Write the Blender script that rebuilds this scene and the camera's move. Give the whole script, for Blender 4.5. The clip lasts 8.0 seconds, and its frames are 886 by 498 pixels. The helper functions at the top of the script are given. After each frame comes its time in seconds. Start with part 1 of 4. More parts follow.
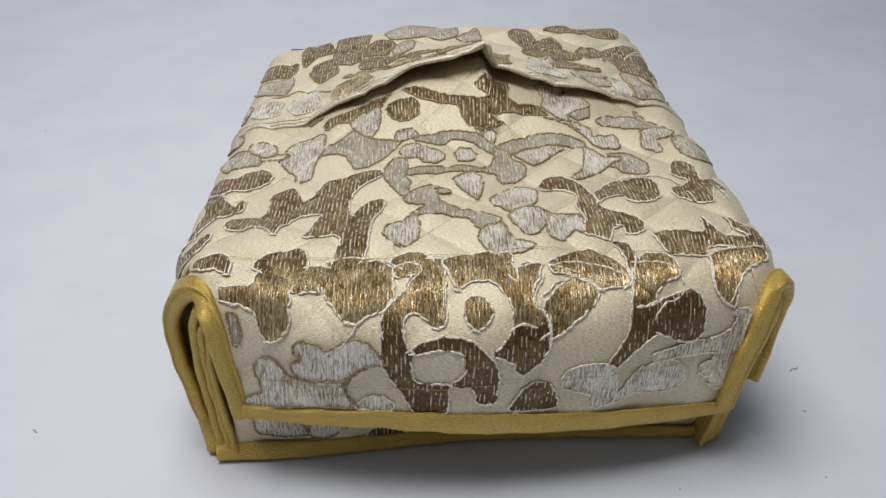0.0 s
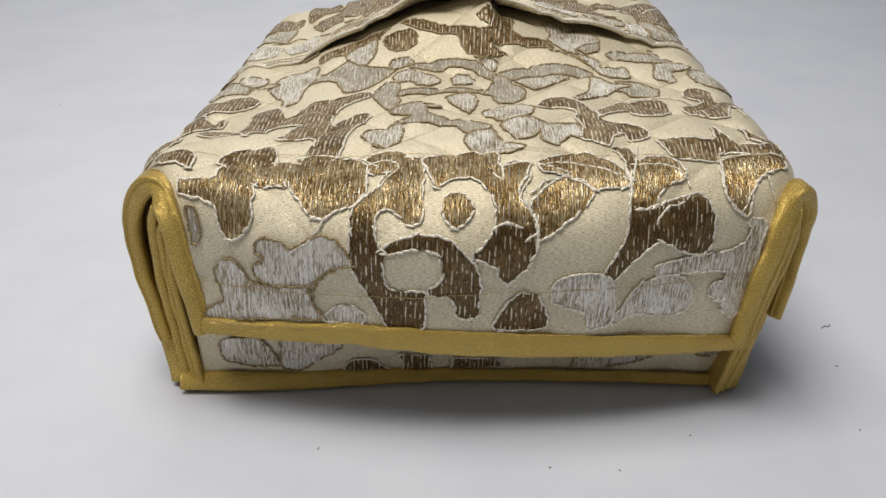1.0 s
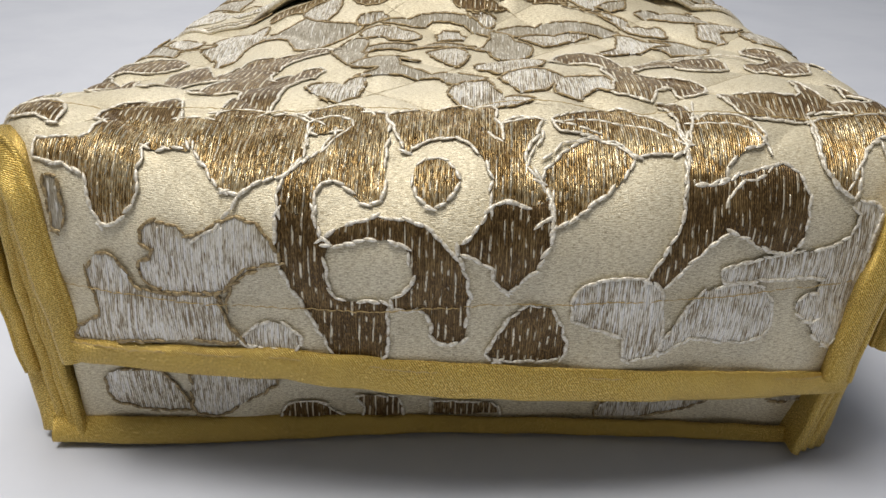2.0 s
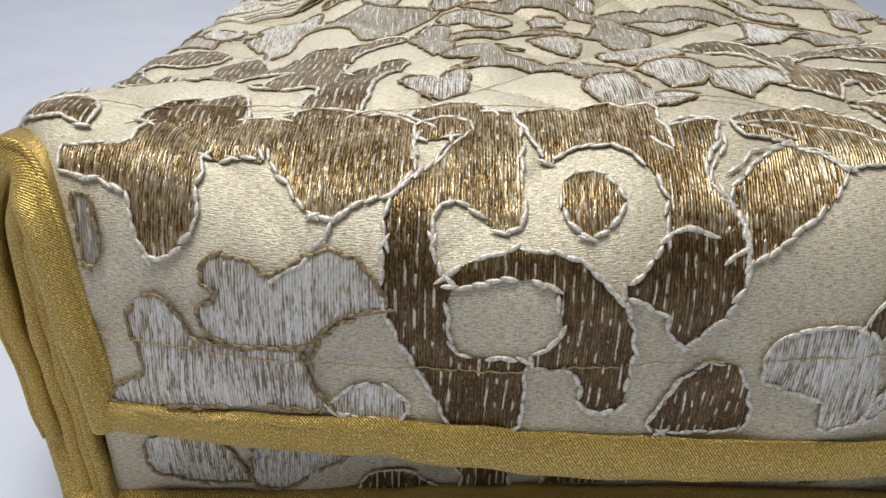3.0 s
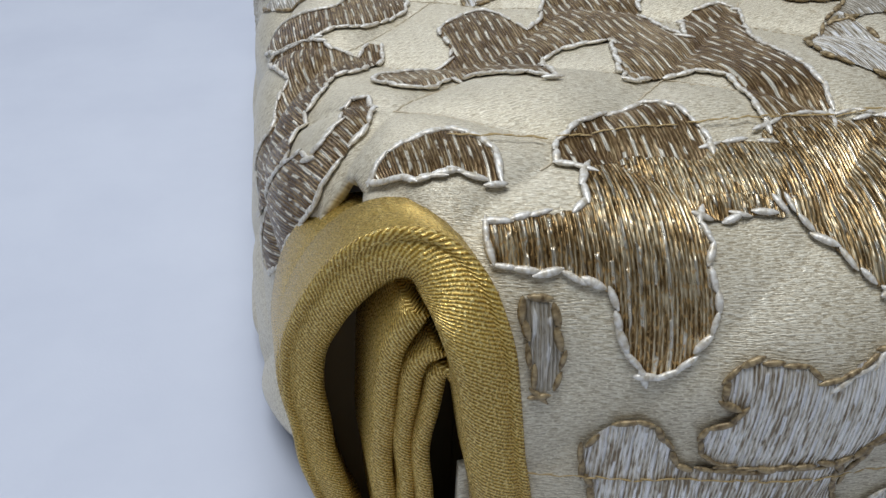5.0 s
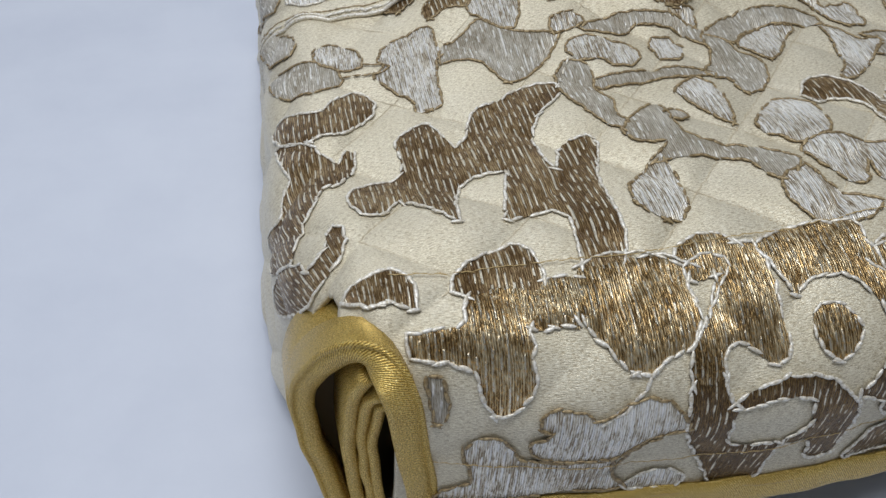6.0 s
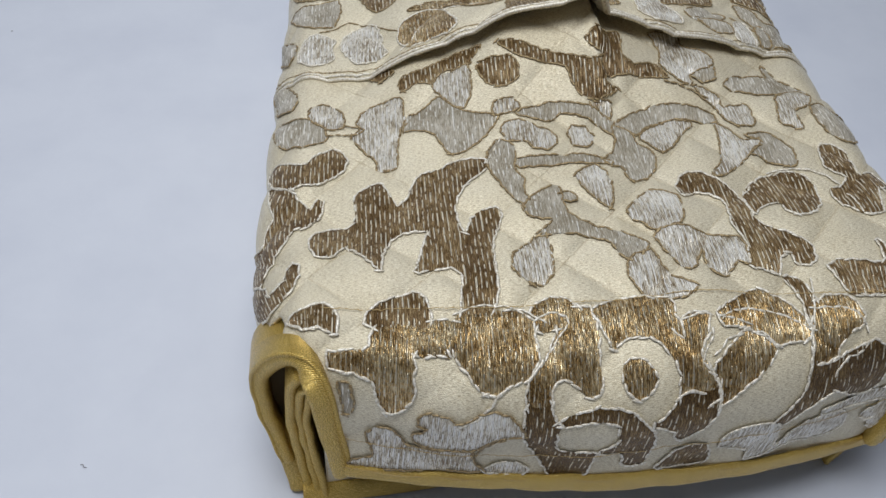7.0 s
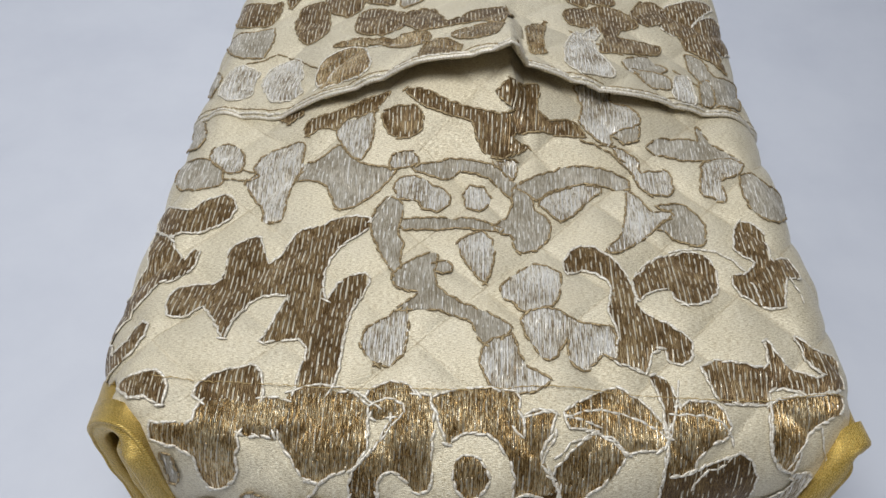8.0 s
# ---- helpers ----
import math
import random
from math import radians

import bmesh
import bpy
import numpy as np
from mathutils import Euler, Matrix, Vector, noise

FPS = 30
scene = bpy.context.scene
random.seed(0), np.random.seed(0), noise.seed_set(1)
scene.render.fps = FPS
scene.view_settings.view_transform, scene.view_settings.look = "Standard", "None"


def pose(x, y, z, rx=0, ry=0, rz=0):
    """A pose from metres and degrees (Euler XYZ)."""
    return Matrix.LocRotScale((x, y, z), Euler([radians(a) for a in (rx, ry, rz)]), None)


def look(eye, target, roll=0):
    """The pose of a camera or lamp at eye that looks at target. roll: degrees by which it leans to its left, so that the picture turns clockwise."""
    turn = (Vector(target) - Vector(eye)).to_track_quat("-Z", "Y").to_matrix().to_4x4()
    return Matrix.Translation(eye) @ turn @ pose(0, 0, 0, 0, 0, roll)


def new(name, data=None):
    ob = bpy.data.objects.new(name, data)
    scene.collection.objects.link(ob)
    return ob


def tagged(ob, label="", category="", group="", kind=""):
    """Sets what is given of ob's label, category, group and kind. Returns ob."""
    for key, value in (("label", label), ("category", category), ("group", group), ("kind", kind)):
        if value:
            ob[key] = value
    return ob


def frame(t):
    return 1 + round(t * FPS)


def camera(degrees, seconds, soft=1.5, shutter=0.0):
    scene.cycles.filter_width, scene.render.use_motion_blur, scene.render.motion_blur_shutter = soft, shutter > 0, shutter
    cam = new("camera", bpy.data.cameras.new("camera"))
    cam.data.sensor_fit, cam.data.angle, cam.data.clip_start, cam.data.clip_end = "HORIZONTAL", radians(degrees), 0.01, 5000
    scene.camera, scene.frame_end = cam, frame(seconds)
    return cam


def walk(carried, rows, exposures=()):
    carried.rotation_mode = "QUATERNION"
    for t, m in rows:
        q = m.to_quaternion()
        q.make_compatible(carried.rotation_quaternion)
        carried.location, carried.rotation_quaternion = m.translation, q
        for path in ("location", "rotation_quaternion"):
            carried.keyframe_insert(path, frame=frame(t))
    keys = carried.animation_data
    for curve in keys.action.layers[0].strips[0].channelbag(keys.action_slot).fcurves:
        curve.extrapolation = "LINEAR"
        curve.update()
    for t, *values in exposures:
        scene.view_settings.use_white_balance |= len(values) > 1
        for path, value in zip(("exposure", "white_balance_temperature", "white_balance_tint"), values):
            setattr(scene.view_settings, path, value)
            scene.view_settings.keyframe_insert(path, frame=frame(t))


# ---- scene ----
cam = camera(56.45, 8.0)
PATH = [
    (0, (0.0046, 0.0006, 0.4497), (0.0467, 0.4118, 0.1685), 1.55),
    (0.5, (0.0352, -0.0355, 0.4025), (0.0597, 0.3854, 0.1338), 1.48),
    (1, (0.0452, -0.0142, 0.3457), (0.0595, 0.4190, 0.0965), 0.66),
    (1.2, (0.0488, 0.0036, 0.3215), (0.0624, 0.4411, 0.0798), 0.43),
    (2.3, (0.0607, 0.1302, 0.2456), (0.0751, 0.5776, 0.0229), 1.58),
    (2.5, (0.0547, 0.1451, 0.2403), (0.0672, 0.5933, 0.0190), 1.50),
    (3, (0.0151, 0.1705, 0.2331), (0.0346, 0.6173, 0.0096), 1.36),
    (3.5, (-0.0383, 0.2031, 0.2233), (0.0123, 0.6412, -0.0123), 1.85),
    (4, (-0.0921, 0.2332, 0.2131), (-0.0073, 0.6622, -0.0294), 2.10),
    (4.2, (-0.1099, 0.2476, 0.2124), (-0.0122, 0.6726, -0.0321), 2.31),
    (5.3, (-0.1329, 0.2869, 0.2566), (-0.0226, 0.6607, -0.0565), 2.05),
    (5.5, (-0.1307, 0.2775, 0.2773), (-0.0211, 0.6403, -0.0489), 2.63),
    (5.7, (-0.1354, 0.2616, 0.3150), (-0.0223, 0.6101, -0.0252), 3.24),
    (6, (-0.1329, 0.2314, 0.3634), (-0.0254, 0.5765, 0.0179), 3.83),
    (6.5, (-0.1174, 0.1969, 0.4282), (-0.0169, 0.5375, 0.0762), 5.44),
    (7, (-0.0888, 0.1658, 0.4816), (-0.0159, 0.5004, 0.1173), 5.94),
    (7.5, (-0.0238, 0.1735, 0.5160), (0.0175, 0.5002, 0.1397), 4.87),
    (8, (0.0295, 0.2071, 0.5103), (0.0570, 0.5340, 0.1330), 4.41),
]
EXPOSURES = [(0, -0.05, 6600, 10), (1, 0.05, 6900, 10), (2.5, 0.22, 6700, 10), (3, 0.1, 6350, 10), (4, -0.1, 5750, 10), (5.5, -0.22, 5880, 10), (6.5, -0.22, 6000, 10), (8, -0.15, 6280, 10)]
walk(cam, [(t, look(eye, target, roll)) for t, eye, target, roll in PATH], EXPOSURES)

# ---- light: a dim pale room, a ceiling light and a window behind the subject ----
world = bpy.data.worlds.new("room_light")
scene.world = world
world.use_nodes = True
world.node_tree.nodes["Background"].inputs[0].default_value = (0.80, 0.87, 1.0, 1)
world.node_tree.nodes["Background"].inputs[1].default_value = 0.165


def panel(name, wide, high, watts, tint, eye, target):
    data = bpy.data.lights.new(name, "AREA")
    data.shape, data.size, data.size_y, data.energy, data.color = "RECTANGLE", wide, high, watts, tint
    ob = new(name, data)
    ob.matrix_world = look(eye, target)


panel("ceiling_light", 0.95, 0.95, 27.0, (1.0, 0.975, 0.93), (-0.28, 0.37, 1.80), (0.08, 0.50, 0.1))
panel("window_light", 1.7, 1.1, 9.5, (0.99, 0.985, 0.97), (-0.15, 2.45, 1.15), (0.05, 0.60, 0.1))


# ---- materials ----
def shader(name, rough=0.5, metal=0.0):
    m = bpy.data.materials.new(name)
    m.use_nodes = True
    b = m.node_tree.nodes["Principled BSDF"]
    b.inputs["Roughness"].default_value, b.inputs["Metallic"].default_value = rough, metal
    return m, m.node_tree, b


def add(tree, kind, **values):
    n = tree.nodes.new(kind)
    for k, v in values.items():
        n.inputs[k.replace("_", " ")].default_value = v
    return n


def uv_scaled(tree, su, sv, turn=0.0):
    """Cloth coordinates in metres, scaled."""
    tex, mp = add(tree, "ShaderNodeTexCoord"), add(tree, "ShaderNodeMapping")
    mp.inputs["Scale"].default_value = (su, sv, 1)
    mp.inputs["Rotation"].default_value = (0, 0, turn)
    tree.links.new(tex.outputs["UV"], mp.inputs["Vector"])
    return mp.outputs["Vector"]


def noisy(tree, vector, scale=1.0, detail=2.0, rough=0.5):
    n = add(tree, "ShaderNodeTexNoise", Scale=scale, Detail=detail, Roughness=rough)
    tree.links.new(vector, n.inputs["Vector"])
    return n.outputs["Fac"]


def ramp(tree, fac, *stops):
    r = tree.nodes.new("ShaderNodeValToRGB")
    while len(r.color_ramp.elements) < len(stops):
        r.color_ramp.elements.new(0.5)
    for e, (at, col) in zip(r.color_ramp.elements, stops):
        e.position, e.color = at, (*col, 1)
    tree.links.new(fac, r.inputs["Fac"])
    return r.outputs["Color"]


def mixed(tree, fac, a, b, how="MIX"):
    n = tree.nodes.new("ShaderNodeMix")
    n.data_type, n.blend_type = "RGBA", how
    for sock, v in ((n.inputs[0], fac), (n.inputs[6], a), (n.inputs[7], b)):
        if isinstance(v, (int, float)):
            sock.default_value = v
        elif isinstance(v, tuple):
            sock.default_value = (*v, 1)
        else:
            tree.links.new(v, sock)
    return n.outputs[2]


def summed(tree, a, b, how="ADD"):
    n = tree.nodes.new("ShaderNodeMath")
    n.operation = how
    for sock, v in ((n.inputs[0], a), (n.inputs[1], b)):
        if isinstance(v, (int, float)):
            sock.default_value = v
        else:
            tree.links.new(v, sock)
    return n.outputs[0]


def bumped(tree, bsdf, height, strength, distance):
    n = add(tree, "ShaderNodeBump", Strength=strength, Distance=distance)
    tree.links.new(height, n.inputs["Height"])
    tree.links.new(n.outputs["Normal"], bsdf.inputs["Normal"])


def satin_material():
    """Cream satin with a fine cross weave."""
    m, t, b = shader("cream_satin", 0.42)
    weave = noisy(t, uv_scaled(t, 420, 2700), 1.0, 1.0)
    slub = noisy(t, uv_scaled(t, 1100, 5200), 1.0, 1.0)
    cloud = noisy(t, uv_scaled(t, 28, 28), 1.0, 3.0)
    both = summed(t, summed(t, weave, 0.6, "MULTIPLY"), summed(t, slub, 0.4, "MULTIPLY"))
    base = ramp(t, both, (0.40, (0.40, 0.32, 0.185)), (0.50, (0.73, 0.65, 0.46)), (0.60, (0.93, 0.875, 0.695)))
    col = mixed(t, 0.22, base, ramp(t, cloud, (0.3, (0.60, 0.51, 0.34)), (0.7, (0.80, 0.76, 0.66))))
    # the satin's sparkle, painted into the colour as pale flecks
    spark = noisy(t, uv_scaled(t, 1200, 2400), 1.0, 1.0)
    col = mixed(t, ramp(t, spark, (0.56, (0.0, 0.0, 0.0)), (0.67, (0.85, 0.85, 0.85))), col, (1.0, 0.94, 0.76))
    t.links.new(col, b.inputs["Base Color"])
    t.links.new(ramp(t, slub, (0.35, (0.30, 0.30, 0.30)), (0.65, (0.56, 0.56, 0.56))), b.inputs["Roughness"])
    b.inputs["Sheen Weight"].default_value = 0.15
    b.inputs["Metallic"].default_value = 0.28
    bumped(t, b, both, 0.9, 0.0005)
    return m


def thread_material(name, dark, mid, light, metal, lit=(0.40, 0.52, 0.66), ladder=0.0, ladder_tint=(0.85, 0.79, 0.64), glint=None):
    """Embroidery of flat metallic threads laid side by side; ladder: how much of it is crossed by short paler strands;
    glint: tint of sparkles painted into the colour.
    """
    m, t, b = shader(name, 0.38, metal)
    rows = add(t, "ShaderNodeTexWave", Scale=0.314 / 0.9, Distortion=4.0, Detail=2.0, Detail_Scale=1.2)
    t.links.new(uv_scaled(t, 1000, 110, 0.05), rows.inputs["Vector"])
    strand = noisy(t, uv_scaled(t, 900, 110, 0.05), 1.0, 2.0, 0.6)
    fine = noisy(t, uv_scaled(t, 3000, 380, 0.05), 1.0, 1.0)
    patch = noisy(t, uv_scaled(t, 55, 45), 1.0, 2.0)
    fac = summed(t, summed(t, rows.outputs["Fac"], 0.10, "MULTIPLY"), summed(t, strand, 0.55, "MULTIPLY"))
    fac = summed(t, fac, summed(t, summed(t, fine, 0.30, "MULTIPLY"), summed(t, patch, 0.35, "MULTIPLY")))
    fac = summed(t, fac, -0.14)
    col = ramp(t, fac, (lit[0], dark), (lit[1], mid), (lit[2], light))
    height = summed(t, summed(t, rows.outputs["Fac"], strand), fine)
    if ladder:
        rungs = add(t, "ShaderNodeTexWave", Scale=0.314 / 2.7, Distortion=2.2, Detail=2.0, Detail_Scale=2.0)
        t.links.new(uv_scaled(t, 1000, 200, 0.09), rungs.inputs["Vector"])
        breaks = noisy(t, uv_scaled(t, 330, 150, 0.05), 1.0, 1.0)
        thin = ramp(t, rungs.outputs["Fac"], (0.74, (0.0, 0.0, 0.0)), (0.92, (1.0, 1.0, 1.0)))
        cut = 0.5 + 0.18 * (0.5 - ladder)
        shown = ramp(t, breaks, (cut - 0.03, (0.0, 0.0, 0.0)), (cut + 0.03, (1.0, 1.0, 1.0)))
        laid = summed(t, thin, shown, "MULTIPLY")
        col = mixed(t, laid, col, ladder_tint)
        height = summed(t, height, laid)
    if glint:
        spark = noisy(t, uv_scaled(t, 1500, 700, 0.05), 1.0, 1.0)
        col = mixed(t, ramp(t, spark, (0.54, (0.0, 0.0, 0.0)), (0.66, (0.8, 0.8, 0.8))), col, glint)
    t.links.new(col, b.inputs["Base Color"])
    t.links.new(ramp(t, fine, (0.35, (0.27, 0.27, 0.27)), (0.7, (0.52, 0.52, 0.52))), b.inputs["Roughness"])
    bumped(t, b, height, 0.7, 0.0005)
    return m


def cord_material(name, dark, light):
    m, t, b = shader(name, 0.42, 0.25)
    twist = noisy(t, uv_scaled(t, 900, 900), 1.0, 2.0)
    t.links.new(ramp(t, twist, (0.3, dark), (0.62, light)), b.inputs["Base Color"])
    bumped(t, b, twist, 0.6, 0.0004)
    return m


def tape_material():
    """Mustard-gold silk binding with a diagonal twill."""
    m, t, b = shader("gold_silk", 0.42, 0.35)
    twill = add(t, "ShaderNodeTexWave", Scale=0.314 / 0.75, Distortion=1.5, Detail=2.0, Detail_Scale=1.5)
    t.links.new(uv_scaled(t, 1000, 1000, 0.75), twill.inputs["Vector"])
    soft = noisy(t, uv_scaled(t, 70, 110), 1.0, 3.0)
    glint = noisy(t, uv_scaled(t, 1900, 1900), 1.0, 1.0)
    both = summed(t, summed(t, twill.outputs["Fac"], 0.45, "MULTIPLY"), summed(t, glint, 0.55, "MULTIPLY"))
    col = ramp(t, both, (0.32, (0.30, 0.165, 0.018)), (0.50, (0.66, 0.44, 0.070)), (0.68, (0.97, 0.73, 0.23)))
    col = mixed(t, 0.25, col, ramp(t, soft, (0.3, (0.26, 0.14, 0.010)), (0.7, (0.60, 0.40, 0.05))))
    # silk glints put into the colour as light gold flecks
    spark = noisy(t, uv_scaled(t, 1300, 1300), 1.0, 1.0)
    col = mixed(t, ramp(t, spark, (0.55, (0.0, 0.0, 0.0)), (0.66, (0.8, 0.8, 0.8))), col, (1.0, 0.80, 0.30))
    t.links.new(col, b.inputs["Base Color"])
    t.links.new(ramp(t, glint, (0.4, (0.22, 0.22, 0.22)), (0.65, (0.50, 0.50, 0.50))), b.inputs["Roughness"])
    b.inputs["Metallic"].default_value = 0.42
    bumped(t, b, summed(t, both, summed(t, soft, 2.5, "MULTIPLY")), 0.8, 0.0007)
    return m


def board_material():
    """White matt table sheet with faint scuffs."""
    m, t, b = shader("white_sheet", 0.55)
    tex = add(t, "ShaderNodeTexCoord")
    scuff = noisy(t, tex.outputs["Object"], 9.0, 5.0, 0.6)
    grain = noisy(t, tex.outputs["Object"], 700.0, 1.0)
    t.links.new(ramp(t, scuff, (0.3, (0.605, 0.64, 0.735)), (0.6, (0.655, 0.69, 0.78))), b.inputs["Base Color"])
    bumped(t, b, grain, 0.08, 0.0004)
    return m


SATIN = satin_material()
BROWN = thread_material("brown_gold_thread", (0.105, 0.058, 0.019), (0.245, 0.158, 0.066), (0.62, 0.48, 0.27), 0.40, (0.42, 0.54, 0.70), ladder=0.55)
# lit tone of the front figures' thread, with glints painted in
GOLD_GLINT = thread_material("gold_glint_thread", (0.135, 0.076, 0.025), (0.39, 0.265, 0.115), (0.94, 0.81, 0.54), 0.85, (0.40, 0.51, 0.64), ladder=0.42, glint=(0.72, 0.47, 0.19))
# own colour of some dark figures, and painted shade on lower gold ones
UMBER_AND_SHADE = thread_material("umber_and_shade_thread", (0.072, 0.041, 0.014), (0.135, 0.083, 0.033), (0.42, 0.30, 0.14), 0.55, (0.40, 0.55, 0.72), ladder=0.25, glint=(0.30, 0.19, 0.075))
SILVER = thread_material("silver_thread", (0.25, 0.185, 0.105), (0.66, 0.60, 0.48), (0.98, 0.955, 0.885), 0.32, (0.40, 0.49, 0.59), ladder=0.6, ladder_tint=(0.97, 0.955, 0.92))
GREY = thread_material("grey_thread", (0.30, 0.25, 0.17), (0.48, 0.435, 0.345), (0.76, 0.72, 0.63), 0.22, (0.38, 0.50, 0.66), ladder=0.25, ladder_tint=(0.92, 0.90, 0.84))
CREAM_CORD = cord_material("cream_cord", (0.56, 0.49, 0.36), (0.92, 0.89, 0.81))
BROWN_CORD = cord_material("bronze_cord", (0.12, 0.076, 0.030), (0.45, 0.345, 0.185))
TAPE = tape_material()
# dark brown that puts the shade under the cloth into the colour
DARK, dark_tree, dark_node = shader("painted_shade", 0.8)
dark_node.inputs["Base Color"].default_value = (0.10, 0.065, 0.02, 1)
SEAM, seam_tree, seam_node = shader("gold_sewing_thread", 0.5)
seam_node.inputs["Base Color"].default_value = (0.50, 0.36, 0.15, 1)
TACK, tack_tree, tack_node = shader("cream_sewing_thread", 0.6)
tack_node.inputs["Base Color"].default_value = (0.62, 0.53, 0.37, 1)
BOARD = board_material()
# dim grey-beige for the added screens that block room light
BLOCKER, blocker_tree, blocker_node = shader("light_blocker_grey", 0.8)
blocker_coords = add(blocker_tree, "ShaderNodeTexCoord")
blocker_tree.links.new(ramp(blocker_tree, noisy(blocker_tree, blocker_coords.outputs["Object"], 3.0, 4.0, 0.6), (0.3, (0.30, 0.28, 0.25)), (0.7, (0.38, 0.36, 0.33))), blocker_node.inputs["Base Color"])
SPECK, speck_tree, speck_node = shader("grey_lint", 0.9)
speck_node.inputs["Base Color"].default_value = (0.33, 0.33, 0.36, 1)


# ---- mesh helpers ----
def mesh_of(name, verts, faces, uvs=None, smooth=True):
    """A mesh from computed vertices; uvs: one pair a vertex, in metres."""
    me = bpy.data.meshes.new(name)
    me.from_pydata([tuple(v) for v in verts], [], faces)
    if uvs is not None:
        layer = me.uv_layers.new(name="UVMap")
        loops = np.empty(len(me.loops), dtype=np.int32)
        me.loops.foreach_get("vertex_index", loops)
        layer.data.foreach_set("uv", np.asarray(uvs, dtype=np.float32)[loops].ravel())
    if smooth:
        me.polygons.foreach_set("use_smooth", np.ones(len(me.polygons), dtype=bool))
    me.update()
    return me


def part(name, me, material, parent=None, label=""):
    me.materials.append(material)
    ob = new(name, me)
    ob.parent = parent
    return tagged(ob, label)


def sheet(name, shape, us, ss, trim=None, h=0.0, thick=0.0):
    """A grid of cloth; trim(u, s) says which points stay."""
    u, s = np.meshgrid(us, ss)
    p, n = lay(shape, u, s, h)
    rows, cols = u.shape
    at = np.arange(rows * cols).reshape(rows, cols)
    quads = np.stack([at[:-1, :-1], at[:-1, 1:], at[1:, 1:], at[1:, :-1]], -1).reshape(-1, 4)
    if trim is not None:
        keep = trim(u, s).ravel()
        quads = quads[keep[quads].all(1)]
    verts, uv = p.reshape(-1, 3), np.stack([u, s], -1).reshape(-1, 2)
    faces = quads.tolist()
    if thick:
        low = (p - n * thick).reshape(-1, 3)
        count = len(verts)
        sides = {}
        for q in faces:
            for a, b in zip(q, q[1:] + q[:1]):
                sides[(a, b)] = sides.get((b, a), 0) + 1
        rim = [(a, b) for (a, b) in sides if (b, a) not in sides]
        faces = faces + [[i + count for i in q[::-1]] for q in faces] + [[b, a, a + count, b + count] for a, b in rim]
        verts, uv = np.concatenate([verts, low]), np.concatenate([uv, uv])
    used = np.unique(np.concatenate([np.ravel(f) for f in faces]))
    back = np.full(len(verts), -1)
    back[used] = np.arange(len(used))
    return mesh_of(name, verts[used], [[int(back[i]) for i in f] for f in faces], uv[used])


def sweep(name, centres, sides, ups, profile, caps=True):
    """A tube through centres; the profile (a, b) is laid along sides and ups."""
    k, n = len(profile), len(centres)
    verts = [c + sd * a * 1.0 + up * b for c, sd, up in zip(centres, sides, ups) for a, b in profile]
    length = np.concatenate([[0], np.cumsum(np.linalg.norm(np.diff(centres, axis=0), axis=1))])
    girth = np.concatenate([[0], np.cumsum(np.linalg.norm(np.diff(np.array(profile), axis=0), axis=1))])
    uv = [(length[i], girth[j]) for i in range(n) for j in range(k)]
    faces = [[i * k + j, i * k + (j + 1) % k, (i + 1) * k + (j + 1) % k, (i + 1) * k + j] for i in range(n - 1) for j in range(k)]
    if caps:
        faces += [list(range(k))[::-1], [(n - 1) * k + j for j in range(k)]]
    return mesh_of(name, verts, faces, uv)


def glide(points, step=0.002):
    """A smooth line through a few points, evenly sampled."""
    p = np.array(points, float)
    ext = np.concatenate([[2 * p[0] - p[1]], p, [2 * p[-1] - p[-2]]])
    out = []
    for i in range(len(p) - 1):
        a, b, c, d = ext[i : i + 4]
        for t in np.linspace(0, 1, max(3, int(np.linalg.norm((c - b)[:3]) / step)), endpoint=False):
            out.append(0.5 * (2 * b + (c - a) * t + (2 * a - 5 * b + 4 * c - d) * t * t + (3 * b - a - 3 * c + d) * t**3))
    return np.array(out + [p[-1]])


# ---- the shape of the cloth: u runs across, s from the front edge backwards (front face: s < 0), metres ----
CX, HALF, R_SIDE, Y_FRONT, R_FRONT = 0.066, 0.201, 0.030, 0.368, 0.036
SKEW = 0.055
ARC = R_FRONT * math.pi / 2
BACK = 0.862


def ease(x):
    x = np.clip(x, 0, 1)
    return x * x * (3 - 2 * x)


def crown(x, y):
    """Height of the upper side: a little lower towards the front edge and along one long side."""
    low = np.clip((0.03 - x) / 0.12, 0, 1)
    high = 0.0045 * ease((x - 0.02) / 0.08) * ease((0.52 - y) / 0.06)
    return 0.1545 + high - 0.009 * ease((0.44 - y) / 0.06) - low * (0.001 + 0.018 * ease((y - 0.43) / 0.09)) - 0.012 * ease((y - 0.80) / 0.06) ** 2


def side_wrap(u, y):
    """Across the width: flat, round over the long edges, then down the sides. Gives x and the drop."""
    slack = np.where(u < CX, np.interp(y, [0.43, 0.48, 0.56, 0.61, 0.66, 0.75], [0.0, 0.004, 0.0055, 0.007, 0.010, 0.014]), np.interp(y, [0.44, 0.50, 0.56, 0.62, 0.68, 0.76], [-0.004, -0.005, -0.002, 0.001, 0.004, 0.002]))
    flat = HALF - R_SIDE - slack
    over = np.abs(u - CX) - flat
    turn = np.clip(over / R_SIDE, 0, math.pi / 2)
    below = np.maximum(over - R_SIDE * math.pi / 2, 0)
    x = CX + np.sign(u - CX) * (np.minimum(np.abs(u - CX), flat) + R_SIDE * np.sin(turn) + np.where(u < CX, 0.12 * ease((y - 0.45) / 0.10), 0.03) * below)
    return x, R_SIDE * (1 - np.cos(turn)) + below


